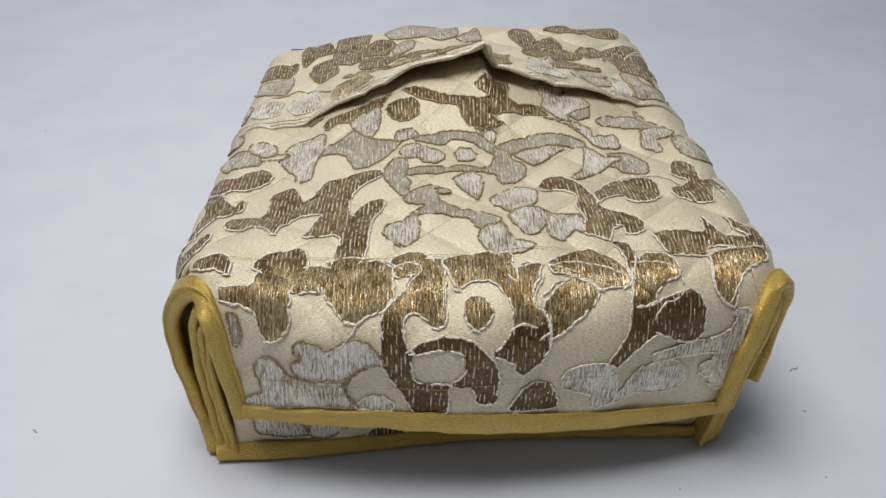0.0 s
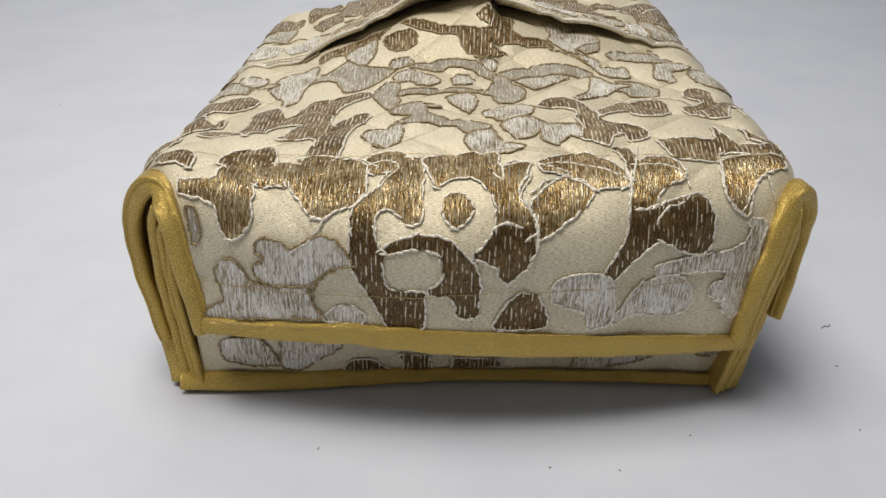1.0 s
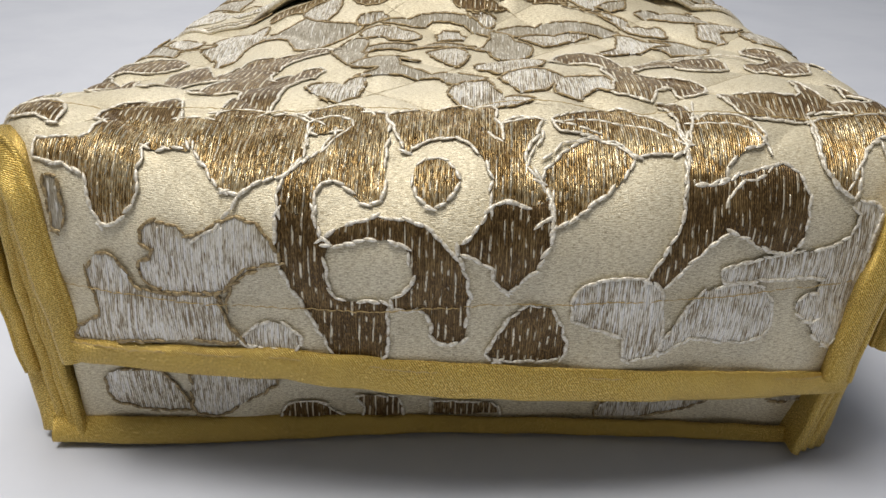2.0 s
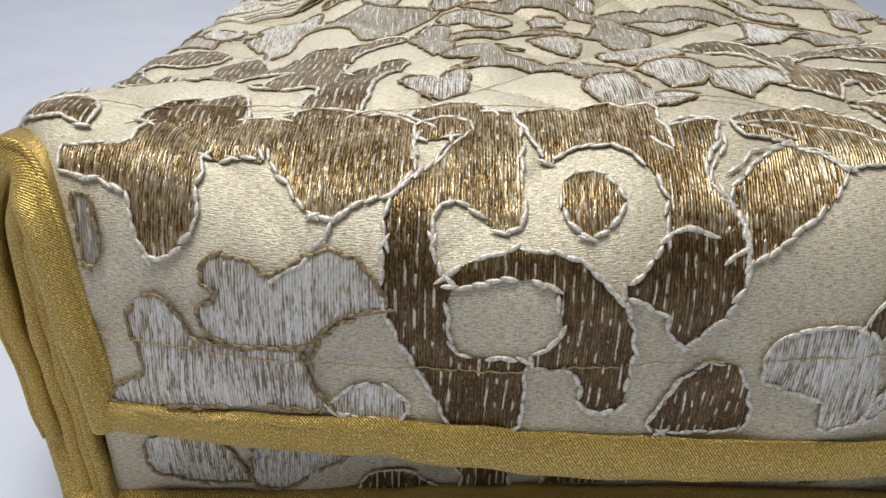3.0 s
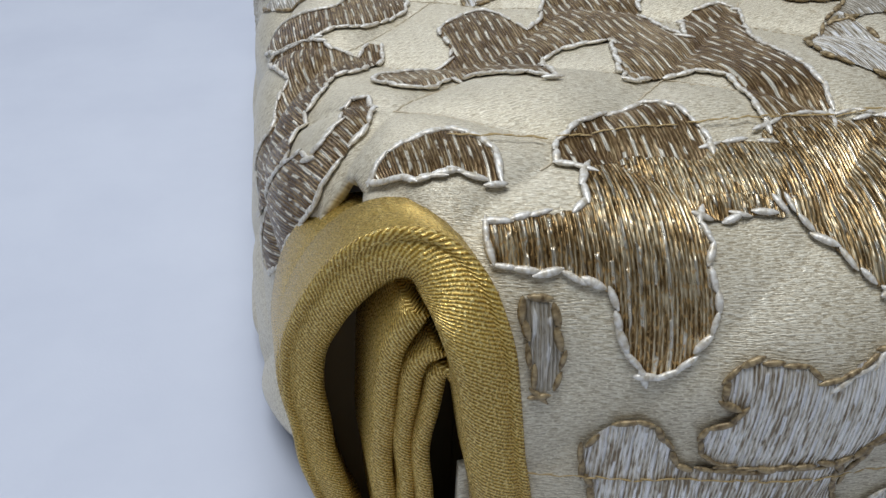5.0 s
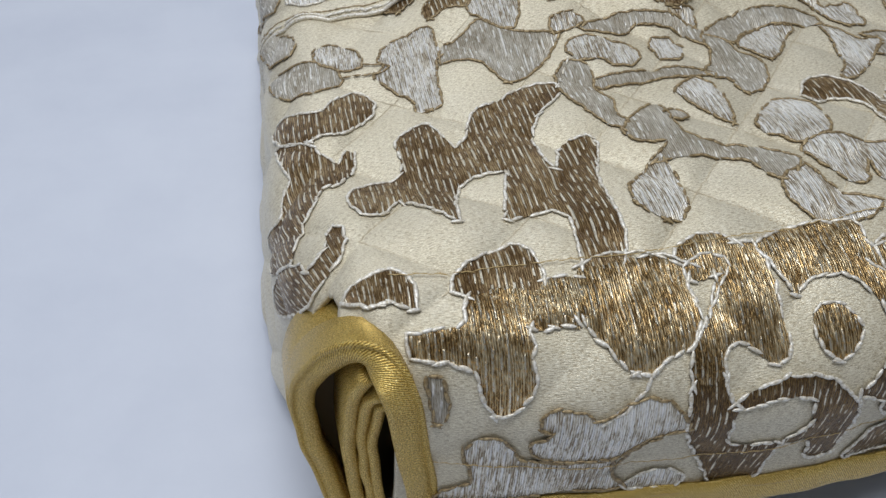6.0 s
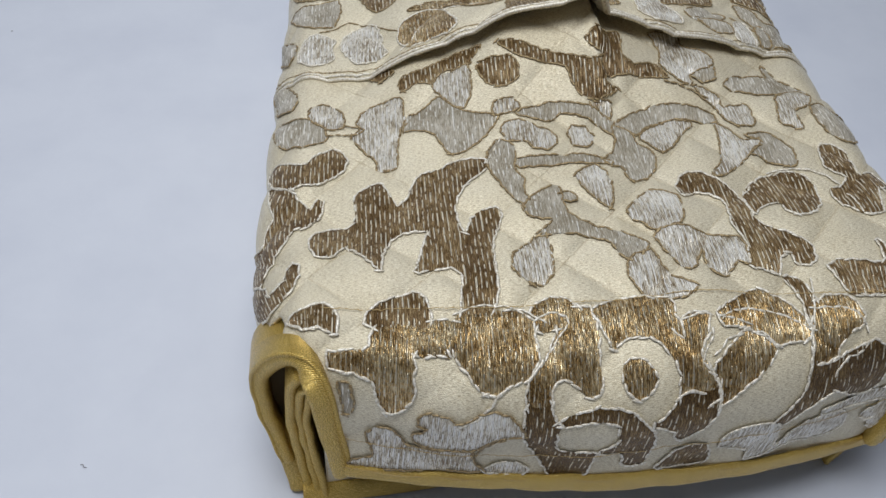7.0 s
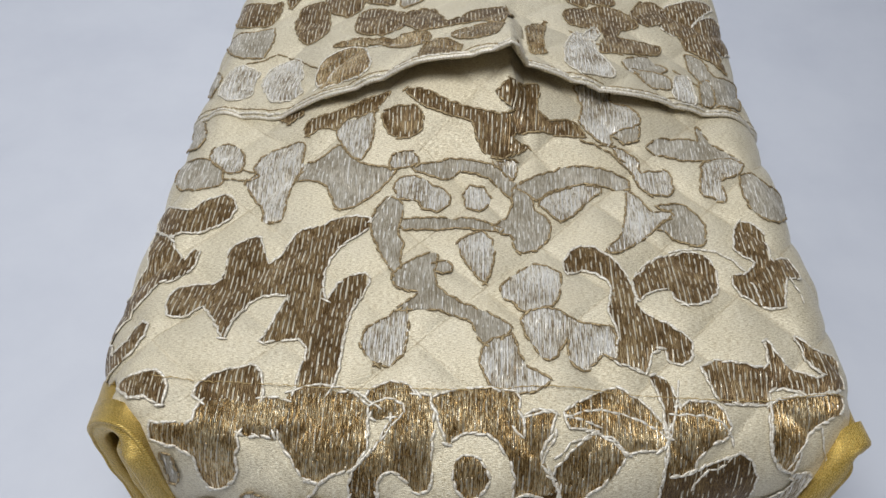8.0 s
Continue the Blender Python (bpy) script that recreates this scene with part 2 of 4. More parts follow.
def bare(u, s):
    """The cloth without quilting."""
    turn = np.clip(s / R_FRONT, 0, math.pi / 2)
    x, drop = side_wrap(u, Y_FRONT + R_FRONT + np.maximum(s - ARC, 0))
    bulge = np.where(x < 0.08, 0.027, 0.022) * ((x - 0.08) / 0.17) ** 2 * ease(1 - s / (ARC + 0.06))
    y = Y_FRONT + bulge + R_FRONT * (1 - np.cos(turn)) + np.maximum(s - ARC, 0)
    z = crown(x, y) - drop - R_FRONT * (1 - np.sin(turn)) + np.minimum(s, 0)
    z = z + rise(u, s)
    inward = np.where(x < CX, 0.085, 0.012) * ease((0.51 - y) / 0.10) * ease((np.abs(x - CX) - 0.150) / 0.045)
    x = x - (x - CX) * inward
    return np.stack([x + SKEW * (y - 0.43), y, z], -1)


def tent(u):
    """The lifted line of the lid's hem: straight up to a crease near the middle, a step, then down again."""
    left = np.clip((u + 0.070) / 0.158, 0, 1)
    right = np.interp(u, [0.0880, 0.0905, 0.097, 0.13, 0.168, 0.205, 0.252], [1.0, 0.86, 0.62, 0.50, 0.33, 0.16, 0.0])
    return np.where(u < 0.088, left, right)


def rise(u, s):
    """The cloth under the lid is drawn up with it."""
    return 0.038 * tent(u) * ease((s - 0.205) / 0.085) * ease(1 - (s - 0.29) / 0.18)


def lift(u, s):
    """How far the lid stands off the cloth under it."""
    return 0.060 * tent(u) * ease(1 - (s - 0.25) / 0.20) - rise(u, s)


def quilt(u, s):
    """Padding between the diagonal seams, and loose wrinkles."""
    a, b = (u + s - 0.278) / 0.068, (u - s - 0.081) / 0.072
    da, db = np.abs(a - np.round(a)) * 0.048, np.abs(b - np.round(b)) * 0.051
    puff = (0.0012 + 0.0018 * ease((s - 0.02) / 0.06)) * (1 - np.exp(-da / 0.006)) * (1 - np.exp(-db / 0.006))
    wave = np.sin(47 * u + 31 * s + 1.3) * np.sin(61 * s - 23 * u) * 0.0011 + np.sin(133 * u - 88 * s) * np.sin(97 * s + 51 * u + 0.7) * 0.0005
    return puff + wave


def lay(shape, u, s, h=0.0):
    """Points h above the quilted cloth, and the normals."""
    u, s = np.asarray(u, float), np.asarray(s, float)
    e = 0.0008
    n = np.cross(shape(u + e, s) - shape(u - e, s), shape(u, s + e) - shape(u, s - e))
    n /= np.linalg.norm(n, axis=-1, keepdims=True) + 1e-12
    return shape(u, s) + n * (quilt(u, s) + h)[..., None], n


def top_cloth(u, s):
    return bare(u, s)


def lid_cloth(u, s):
    p = bare(u, s)
    p[..., 2] += 0.0012 + 0.0030 * ease((0.150 - np.abs(u - 0.080)) / 0.05) + lift(u, s)
    return p


def lid_edge(u):
    """Where the lid's front hem runs, as s."""
    return np.interp(u, [-0.17, -0.103, -0.065, 0.088, 0.096, 0.168, 0.252, 0.33], [0.318, 0.304, 0.291, 0.2805, 0.288, 0.280, 0.2865, 0.30])


def base_cloth(u, s):
    """The front of the tray under the flap; s is the height."""
    y = 0.4140 + 0.004 * np.sin(18 * u) - 0.05 * s
    return np.stack([u + 0 * s, y, s + 0 * u], -1)


# ---- the table ----
table = new("table_top", mesh_of("table_top", [(-4, -4, 0), (4, -4, 0), (4, 4, 0), (-4, 4, 0)], [[0, 1, 2, 3]], smooth=False))
table.data.materials.append(BOARD)
tagged(table, "smooth white matt table sheet with faint scuffs", "table", kind="structure")



# ---- unseen screens added round the table to cut room light on the front ----
def light_blocker(name, x0, x1, y0, y1, high=2.6):
    bm = bmesh.new()
    bmesh.ops.create_cube(bm, size=1.0)
    for v in bm.verts:
        v.co = Vector((x0 if v.co.x < 0 else x1, y0 if v.co.y < 0 else y1, 0.0 if v.co.z < 0 else high))
    me = bpy.data.meshes.new(name)
    bm.to_mesh(me)
    bm.free()
    me.materials.append(BLOCKER)
    tagged(new(name, me), "unseen dim grey-beige screen added to block room light", "wall", kind="structure")


light_blocker("blocker_south", -3.0, 3.0, -1.62, -1.50)
light_blocker("blocker_west", -3.12, -3.0, -1.62, 3.5)
light_blocker("blocker_east", 3.0, 3.12, -1.62, 3.5)

# ---- the quilted cover ----
cover = new("storage_cover")
cover.location = (0, 0, 0)
tagged(cover, "quilted cream brocade storage cover with gold binding, on a white table", "fabric cover")


def flap_low(u):
    """Height of the flap's lower hem."""
    return np.interp(u, [-0.12, -0.08, 0.011, 0.083, 0.157, 0.242, 0.28], [0.062, 0.063, 0.069, 0.064, 0.059, 0.050, 0.048])


def side_left(s):
    return -0.0955 + 0.010 * np.clip(-s / 0.06, 0, 1.2) - 0.030 * ease((s - 0.018) / 0.032)


def side_right(s):
    return 0.2560 - 0.014 * np.clip(-s / 0.08, 0, 1.2) + 0.030 * ease((s - 0.018) / 0.032)


def side_start(u):
    """Where the cloth begins behind the corner folds."""
    return np.interp(u, [-0.128, -0.104, 0.264, 0.290], [0.074, 0.046, 0.046, 0.074])


def front_trim(u, s):
    z = bare(u, s)[..., 2]
    front = (z > flap_low(u)) & (u > side_left(s)) & (u < side_right(s))
    return np.where(s < side_start(u), front, True)


part("top_panel", sheet("top_panel", top_cloth, np.arange(-0.236, 0.3861, 0.0018), np.arange(-0.09, BACK - Y_FRONT + 0.012, 0.0018), front_trim, 0.0, 0.0025), SATIN, cover, "cream satin panel quilted in diagonals")


def lid_trim(u, s):
    return s > lid_edge(u)


part("lid_panel", sheet("lid_panel", lid_cloth, np.arange(-0.190, 0.3351, 0.0018), np.arange(0.24, BACK - Y_FRONT + 0.012, 0.0018), lid_trim, 0.0008, 0.003), SATIN, cover, "overlapping cream brocade lid with its hem lifted")


def filling():
    """The padded core that carries the cloth, and the tray under the flap."""
    bm = bmesh.new()
    bmesh.ops.create_cube(bm, size=1.0)
    for v in bm.verts:
        v.co = Vector((CX + v.co.x * 0.305, 0.638 + v.co.y * 0.44, 0.068 + v.co.z * 0.128))
    bmesh.ops.bevel(bm, geom=bm.edges[:], offset=0.012, segments=3, affect="EDGES")
    me = bpy.data.meshes.new("core")
    bm.to_mesh(me)
    bm.free()
    return me


part("core", filling(), DARK, cover, "unseen padded core, coloured dark as shade")
part("tray_front", sheet("tray_front", base_cloth, np.arange(-0.093, 0.2461, 0.002), np.arange(0.002, 0.085, 0.002), None, 0.0, 0.002), SATIN, cover, "cream brocade tray front under the flap")

ROUND = [(math.cos(a), math.sin(a)) for a in np.linspace(0, 2 * math.pi, 14, endpoint=False)]


def flat_roll(w, t, power=0.7):
    """Cross-section of a folded binding: w wide, t thick, soft at the rims."""
    return [(math.copysign(abs(c) ** power, c) * w / 2, math.copysign(abs(s) ** 0.9, s) * t / 2) for c, s in ROUND]


def ripple(p, amount, seed):
    return p + amount * np.array([noise.noise_vector(Vector(q) * 60 + Vector((seed, 0, 0))) for q in p])


def front_hem():
    us = np.arange(-0.0865, 0.2481, 0.002)
    s = np.zeros_like(us)
    base = bare(us, s)
    c = np.stack([base[:, 0], base[:, 1] - 0.0025, flap_low(us) + 0.0005], -1)
    c = ripple(c, 0.0009, 3)
    tang = np.gradient(c, axis=0)
    tang /= np.linalg.norm(tang, axis=1, keepdims=True)
    out = np.tile([0.0, -1.0, 0.10], (len(us), 1))
    up = np.cross(out, tang)
    wide = np.interp(us, [-0.09, -0.05, 0.08, 0.2, 0.25], [0.9, 1.0, 1.28, 1.05, 0.8])
    return sweep("front_hem", c, up * wide[:, None], out, flat_roll(0.0125, 0.0045))


part("front_hem", front_hem(), TAPE, cover, "mustard-gold silk binding along the flap")


def tray_hem():
    us = np.arange(-0.1075, 0.2541, 0.002)
    c = np.stack([us, 0.4092 + 0.004 * np.sin(18 * us), 0.0050 + 0.0030 * ease((-us + 0.06) / 0.15) + 0.0005 * np.sin(40 * us)], -1)
    c = ripple(c, 0.0007, 9)
    tang = np.gradient(c, axis=0)
    tang /= np.linalg.norm(tang, axis=1, keepdims=True)
    out = np.tile([0.0, -0.8, 0.6], (len(us), 1))
    up = np.cross(out, tang)
    wide = 0.75 + 0.45 * ease((0.10 - us) / 0.15)
    return sweep("tray_hem", c, up * wide[:, None], out, flat_roll(0.0105, 0.0050))


part("tray_hem", tray_hem(), TAPE, cover, "gold silk binding along the foot of the tray")


def fold_mesh(name, path, wide, deep, seed, thin=1.0, slim=None, lip=False):
    """A rolled fold of gold silk: runs along path (x, y, z), wide across the view, and reaches deep behind. lip: a sewn edge with a groove beside it."""
    c = ripple(glide(path, 0.0025), 0.0011, seed)
    tang = np.gradient(c, axis=0)
    tang[:, 1] = 0
    tang /= np.linalg.norm(tang, axis=1, keepdims=True)
    side = np.stack([-tang[:, 2], 0 * tang[:, 0], tang[:, 0]], -1)
    back = np.tile([0.0, 1.0, 0.0], (len(c), 1))
    front = [(-math.cos(a) * wide / 2, -math.sin(a) * wide * 0.38 * thin) for a in np.linspace(0, math.pi, 9)]
    if lip:
        front = [(x * wide, -y * wide * thin) for x, y in ((-0.50, 0.0), (-0.50, 0.10), (-0.45, 0.17), (-0.36, 0.18), (-0.31, 0.12), (-0.28, 0.12), (-0.22, 0.25), (-0.08, 0.35), (0.12, 0.40), (0.32, 0.36), (0.45, 0.22), (0.50, 0.0))]
    profile = front + [(wide * 0.42, deep), (-wide * 0.42, deep)]
    if slim:
        side = side * np.interp(np.linspace(0, 1, len(c)), *slim)[:, None]
    return sweep(name, c, side, back, profile)


def corner_folds(flip):
    """The gusset at a front corner: the flap's side binding arches over and comes down as the outer fold, with pleats inside."""
    def place(rows, slant=0.0):
        if not flip:
            return rows
        return [(0.1525 - x + 0.30 * min(0, x + 0.105) + 0.004 * min(1, max(0, (z - 0.09) / 0.05)) - slant * max(0, 1 - z / 0.10), y - 0.010, max(z - 0.002, 0.003)) for x, y, z in rows]
    end = [(-0.1185, 0.4160, 0.0560)] if flip else [(-0.1225, 0.4190, 0.0700), (-0.1150, 0.4140, 0.0350)]
    arch = [(-0.0835, 0.3905, 0.0565), (-0.0868, 0.3908, 0.085), (-0.0908, 0.3925, 0.112), (-0.0940, 0.3950, 0.132), (-0.0980, 0.4005, 0.1420), (-0.1055, 0.4070, 0.1445), (-0.1150, 0.4130, 0.1365), (-0.1222, 0.4180, 0.1215), (-0.1258, 0.4215, 0.1030)]
    side = fold_mesh("corner_binding", place(arch + end), 0.0128, 0.012, 1, 0.62, ((0, 0.36, 0.50, 0.66, 1), (0.95, 1.03, 1.0, 0.78, 0.66)), True)
    part("corner_binding", side, TAPE, cover, "gold silk binding arched over the corner")
    behind = fold_mesh("gusset_side", place([(-0.1000, 0.4125, 0.1325), (-0.1080, 0.4170, 0.1368), (-0.1168, 0.4215, 0.1310), (-0.1240, 0.4240, 0.1165), (-0.1268, 0.4258, 0.0975), (-0.1230, 0.4250, 0.0680), (-0.1150, 0.4180, 0.0360), (-0.1085, 0.4110, 0.0050)], 0.016), 0.0085, 0.020, 5, 0.8, ((0, 0.55, 0.8, 1), (1.0, 1.0, 1.25, 1.6)))
    part("gusset_side", behind, TAPE, cover, "gold silk gusset behind the corner")
    # dark sheet added to stand for the shade behind the pleats
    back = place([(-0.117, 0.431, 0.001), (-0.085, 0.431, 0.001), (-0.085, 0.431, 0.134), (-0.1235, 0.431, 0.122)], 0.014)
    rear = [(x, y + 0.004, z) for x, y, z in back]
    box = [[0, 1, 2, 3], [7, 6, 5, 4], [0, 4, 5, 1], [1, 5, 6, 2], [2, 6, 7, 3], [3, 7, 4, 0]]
    part("gusset_shade", mesh_of("gusset_shade", back + rear, box, smooth=False), DARK, cover, "dark sheet coloured as the shade inside the gusset")
    for k, (dx, wide, top) in enumerate(((0.0, 0.0058, 0.1330), (0.0052, 0.0046, 0.1240), (0.0092, 0.0042, 0.1170))):
        fore = 0.0025 * k
        rows = [(-0.1030 + dx, 0.4085 - fore, 0.006), (-0.1075 + dx, 0.4110 - fore, 0.045), (-0.1100 + dx, 0.4110 - fore, 0.085), (-0.1085 + dx, 0.4080 - fore, 0.115), (-0.1025 + dx * 0.8, 0.4045 - fore, top)]
        part("pleat", fold_mesh("pleat", place(rows, 0.013), wide, 0.026, 11 + k), TAPE, cover)


corner_folds(False)
corner_folds(True)


def lid_hem():
    """The lid's corded edge."""
    us = np.arange(-0.165, 0.3091, 0.0015)
    c, n = lay(lid_cloth, us, lid_edge(us), 0.0)
    tang = np.gradient(c, axis=0)
    tang /= np.linalg.norm(tang, axis=1, keepdims=True)
    side = np.cross(n, tang)
    return sweep("lid_hem", c, side, n, flat_roll(0.0024, 0.0022, 0.9))


part("lid_hem", lid_hem(), CREAM_CORD, cover, "pale corded hem")


# ---- embroidery ----
def contour(field, gu, gs):
    """Cells inside a field, cut at its edge. Gives vertices (u, s), faces and the edge's pieces."""
    rows, cols = field.shape
    verts, index, faces, pieces = [], {}, [], []

    def corner(i, j):
        if (i, j) not in index:
            index[(i, j)] = len(verts)
            verts.append((gu[i, j], gs[i, j]))
        return index[(i, j)]

    def cut(a, b):
        key = (min(a, b), max(a, b))
        if key not in index:
            fa, fb = field[key[0]], field[key[1]]
            t = min(max(fa / (fa - fb), 0.04), 0.96)
            index[key] = len(verts)
            verts.append((gu[key[0]] + t * (gu[key[1]] - gu[key[0]]), gs[key[0]] + t * (gs[key[1]] - gs[key[0]])))
        return index[key]

    inside = field < 0
    some = inside[:-1, :-1] | inside[1:, :-1] | inside[:-1, 1:] | inside[1:, 1:]
    for i, j in np.argwhere(some):
        ring = [(i, j), (i, j + 1), (i + 1, j + 1), (i + 1, j)]
        face, cuts = [], []
        for a, b in zip(ring, ring[1:] + ring[:1]):
            if inside[a]:
                face.append(corner(*a))
            if inside[a] != inside[b]:
                face.append(cut(a, b))
                cuts.append(face[-1])
        if len(face) > 2:
            faces.append(face)
        if len(cuts) == 2:
            pieces.append(cuts)
    return verts, faces, pieces


def chains(pieces):
    """Joins pieces of an edge into lines."""
    near = {}
    for a, b in pieces:
        near.setdefault(a, []).append(b)
        near.setdefault(b, []).append(a)
    seen, lines = set(), []
    starts = [k for k in near if len(near[k]) == 1] + list(near)
    for k in starts:
        if k in seen:
            continue
        line = [k]
        seen.add(k)
        while True:
            ahead = [n for n in near[line[-1]] if n not in seen]
            if not ahead:
                break
            line.append(ahead[0])
            seen.add(ahead[0])
        if line[0] in near[line[-1]] and len(line) > 3:
            line.append(line[0])
        if len(line) > 3:
            lines.append(line)
    return lines


RINGS = ((-0.5, 0.25), (-0.28, 0.85), (0.0, 1.0), (0.28, 0.85), (0.5, 0.25))


def stitches(shape, lines, rnd, length=0.0052, radius=0.00066, h=0.0006, skip=0.07):
    """Chain stitches along lines of (u, s): plump little spindles, set slightly askew."""
    verts, faces, uv = [], [], []
    for line in lines:
        line = np.asarray(line)
        gone = np.concatenate([[0], np.cumsum(np.linalg.norm(np.diff(line, axis=0), axis=1))])
        count = int(gone[-1] / (length * 0.80))
        if count < 2:
            continue
        mids = np.linspace(0, gone[-1], count) + np.array([rnd.uniform(-0.0004, 0.0004) for _ in range(count)])
        mu, ms = np.interp(mids, gone, line[:, 0]), np.interp(mids, gone, line[:, 1])
        au, av = np.interp(mids + 0.0012, gone, line[:, 0]) - np.interp(mids - 0.0012, gone, line[:, 0]), np.interp(mids + 0.0012, gone, line[:, 1]) - np.interp(mids - 0.0012, gone, line[:, 1])
        p, n = lay(shape, mu, ms, h)
        q, _ = lay(shape, mu + au * 0.5, ms + av * 0.5, h)
        way = q - p
        way /= np.linalg.norm(way, axis=1, keepdims=True) + 1e-9
        side = np.cross(n, way)
        for i in range(count):
            if rnd.random() < skip:
                continue
            lean = 0.13 * (1 if i % 2 else -1) + rnd.uniform(-0.12, 0.12)
            w = way[i] + side[i] * lean
            sd = np.cross(n[i], w)
            thick = radius * rnd.uniform(0.75, 1.2)
            long = length * rnd.uniform(0.85, 1.2)
            start = len(verts)
            off = side[i] * rnd.uniform(-0.0003, 0.0003)
            for along, fat in RINGS:
                for k in range(6):
                    a = k * math.pi / 3
                    verts.append(p[i] + off + w * along * long + (sd * math.cos(a) * 1.15 + n[i] * math.sin(a) * 0.8) * thick * fat)
                    uv.append((mids[i] + along * long, k * 0.0004 + i * 0.01))
            for r in range(4):
                for k in range(6):
                    faces.append([start + r * 6 + k, start + r * 6 + (k + 1) % 6, start + r * 6 + 6 + (k + 1) % 6, start + r * 6 + 6 + k])
    return verts, faces, uv


QUEUE = []
DARK_FAMILY = (BROWN, GOLD_GLINT, UMBER_AND_SHADE)


def closed(points):
    """A smooth closed line through a few points given in millimetres."""
    p = np.array(points, float) / 1000
    a, b, c, d = np.roll(p, 1, 0), p, np.roll(p, -1, 0), np.roll(p, -2, 0)
    t = np.linspace(0, 1, 6, endpoint=False)[None, :, None]
    a, b, c, d = (q[:, None] for q in (a, b, c, d))
    return (b + 0.36 * ((c - a) * t + (2 * a - 5 * b + 4 * c - d) * t**2 + (3 * b - a - 3 * c + d) * t**3) + 0.28 * (c - b) * (3 * t**2 - 2 * t**3)).reshape(-1, 2)


def motif(shape, thread, cord, *outlines, clip=None):
    """Notes one embroidered figure, drawn by closed outlines of (u, s) in millimetres on a cloth; a second one inside the first is a hole."""
    QUEUE.append((shape, thread, cord, [closed(r) for r in outlines], clip))


def outside_by(loops, pts):
    """How far points lie outside a figure; negative inside."""
    gap, odd = np.full(len(pts), 1.0), np.zeros(len(pts), dtype=bool)
    x, y = pts[:, 0, None], pts[:, 1, None]
    for loop in loops:
        a, b = loop, np.roll(loop, -1, 0)
        ab = b - a
        t = np.clip(((x - a[:, 0]) * ab[:, 0] + (y - a[:, 1]) * ab[:, 1]) / ((ab**2).sum(1) + 1e-15), 0, 1)
        gap = np.minimum(gap, np.hypot(x - a[:, 0] - t * ab[:, 0], y - a[:, 1] - t * ab[:, 1]).min(1))
        crosses = ((a[:, 1] > y) != (b[:, 1] > y)) & (x < a[:, 0] + (y - a[:, 1]) * ab[:, 0] / np.where(ab[:, 1] == 0, 1e-12, ab[:, 1]))
        odd ^= crosses.sum(1) % 2 == 1
    return np.where(odd, -gap, gap)


def bared(number, pts):
    """Which points of a figure's edge are not hidden by, or merged with, another figure."""
    shape, thread, _, _, clip = QUEUE[number]
    ok = np.ones(len(pts), dtype=bool)
    if clip is not None:
        ok &= clip(pts[:, 0], pts[:, 1]) < -0.0008
    low, high = pts.min(0) - 0.03, pts.max(0) + 0.03
    for other, (shape2, thread2, _, loops, _) in enumerate(QUEUE):
        if other == number or shape2 is not shape or (loops[0].max(0) < low).any() or (loops[0].min(0) > high).any():
            continue
        if other > number or (thread in DARK_FAMILY and thread2 in DARK_FAMILY):
            ok &= outside_by(loops, pts) > -0.0010
    return ok


def embroider(number):
    """Builds one figure, with its outline stitches as a part of it."""
    shape, thread, cord, loops, clip = QUEUE[number]
    rnd = random.Random(number + 5)
    pad, cell = 0.004, 0.0012
    low, high = loops[0].min(0) - pad, loops[0].max(0) + pad
    gu, gs = np.meshgrid(np.arange(low[0], high[0], cell), np.arange(low[1], high[1], cell))
    field = outside_by(loops, np.stack([gu.ravel(), gs.ravel()], -1)).reshape(gu.shape)
    field = field + 0.0004 * np.sin(gu * 1500 + gs * 260) * np.sin(gs * 620 - gu * 310)
    edge_of = field
    if clip is not None:
        field = np.maximum(field, clip(gu, gs))
    verts, faces, pieces = contour(field, gu, gs)
    if not faces:
        return
    flat = np.array(verts)
    iu = np.clip(((flat[:, 0] - gu[0, 0]) / cell).astype(int), 0, gu.shape[1] - 1)
    js = np.clip(((flat[:, 1] - gs[0, 0]) / cell).astype(int), 0, gu.shape[0] - 1)
    depth = ease(-edge_of[js, iu] / 0.0035)
    tier = 0.00001 * number
    p, _ = lay(shape, flat[:, 0], flat[:, 1], 0.0003 + tier + 0.0005 * depth)
    ob = part("motif", mesh_of("motif", p, faces, flat + rnd.uniform(0, 3)), thread, cover, THREADS[thread.name])
    lines = []
    for line in chains(pieces):
        pts = flat[line]
        ok = bared(number, pts)
        runs = np.split(np.arange(len(pts)), np.where(np.diff(ok.astype(int)) != 0)[0] + 1)
        lines += [pts[r] for r in runs if ok[r[0]] and len(r) > 3]
    v, f, uv = stitches(shape, lines, rnd, radius=0.00074 if cord is CREAM_CORD else 0.00072, h=0.0006 + tier)
    if f:
        tagged(part("outline_stitching", mesh_of("outline_stitching", v, f, uv), cord, ob), kind="stuff")


THREADS = {"umber_and_shade_thread": "dark umber thread embroidery, also the painted shade of gold figures", "brown_gold_thread": "brown and gold thread embroidery with glints put into the colour", "gold_glint_thread": "gold thread embroidery with glints put into the colour", "silver_thread": "silver-white thread embroidery", "grey_thread": "grey silk thread embroidery"}


def on_flap(u, s):
    """Keeps figures inside the flap's bindings."""
    z = bare(u, s)[..., 2]
    low = flap_low(u) + 0.003 - z
    rim = np.maximum(side_left(s) - 0.001 - u, u - side_right(s) - 0.001)
    return np.where(s < side_start(u), np.maximum(low, rim), -0.01)


def under_lid(u, s):
    return np.maximum(on_flap(u, s), s - 0.40)


def on_lid(u, s):
    return lid_edge(u) + 0.003 - s


def on_tray(u, s):
    return np.maximum(0.010 - s, np.maximum(-0.098 - u, u - 0.248))


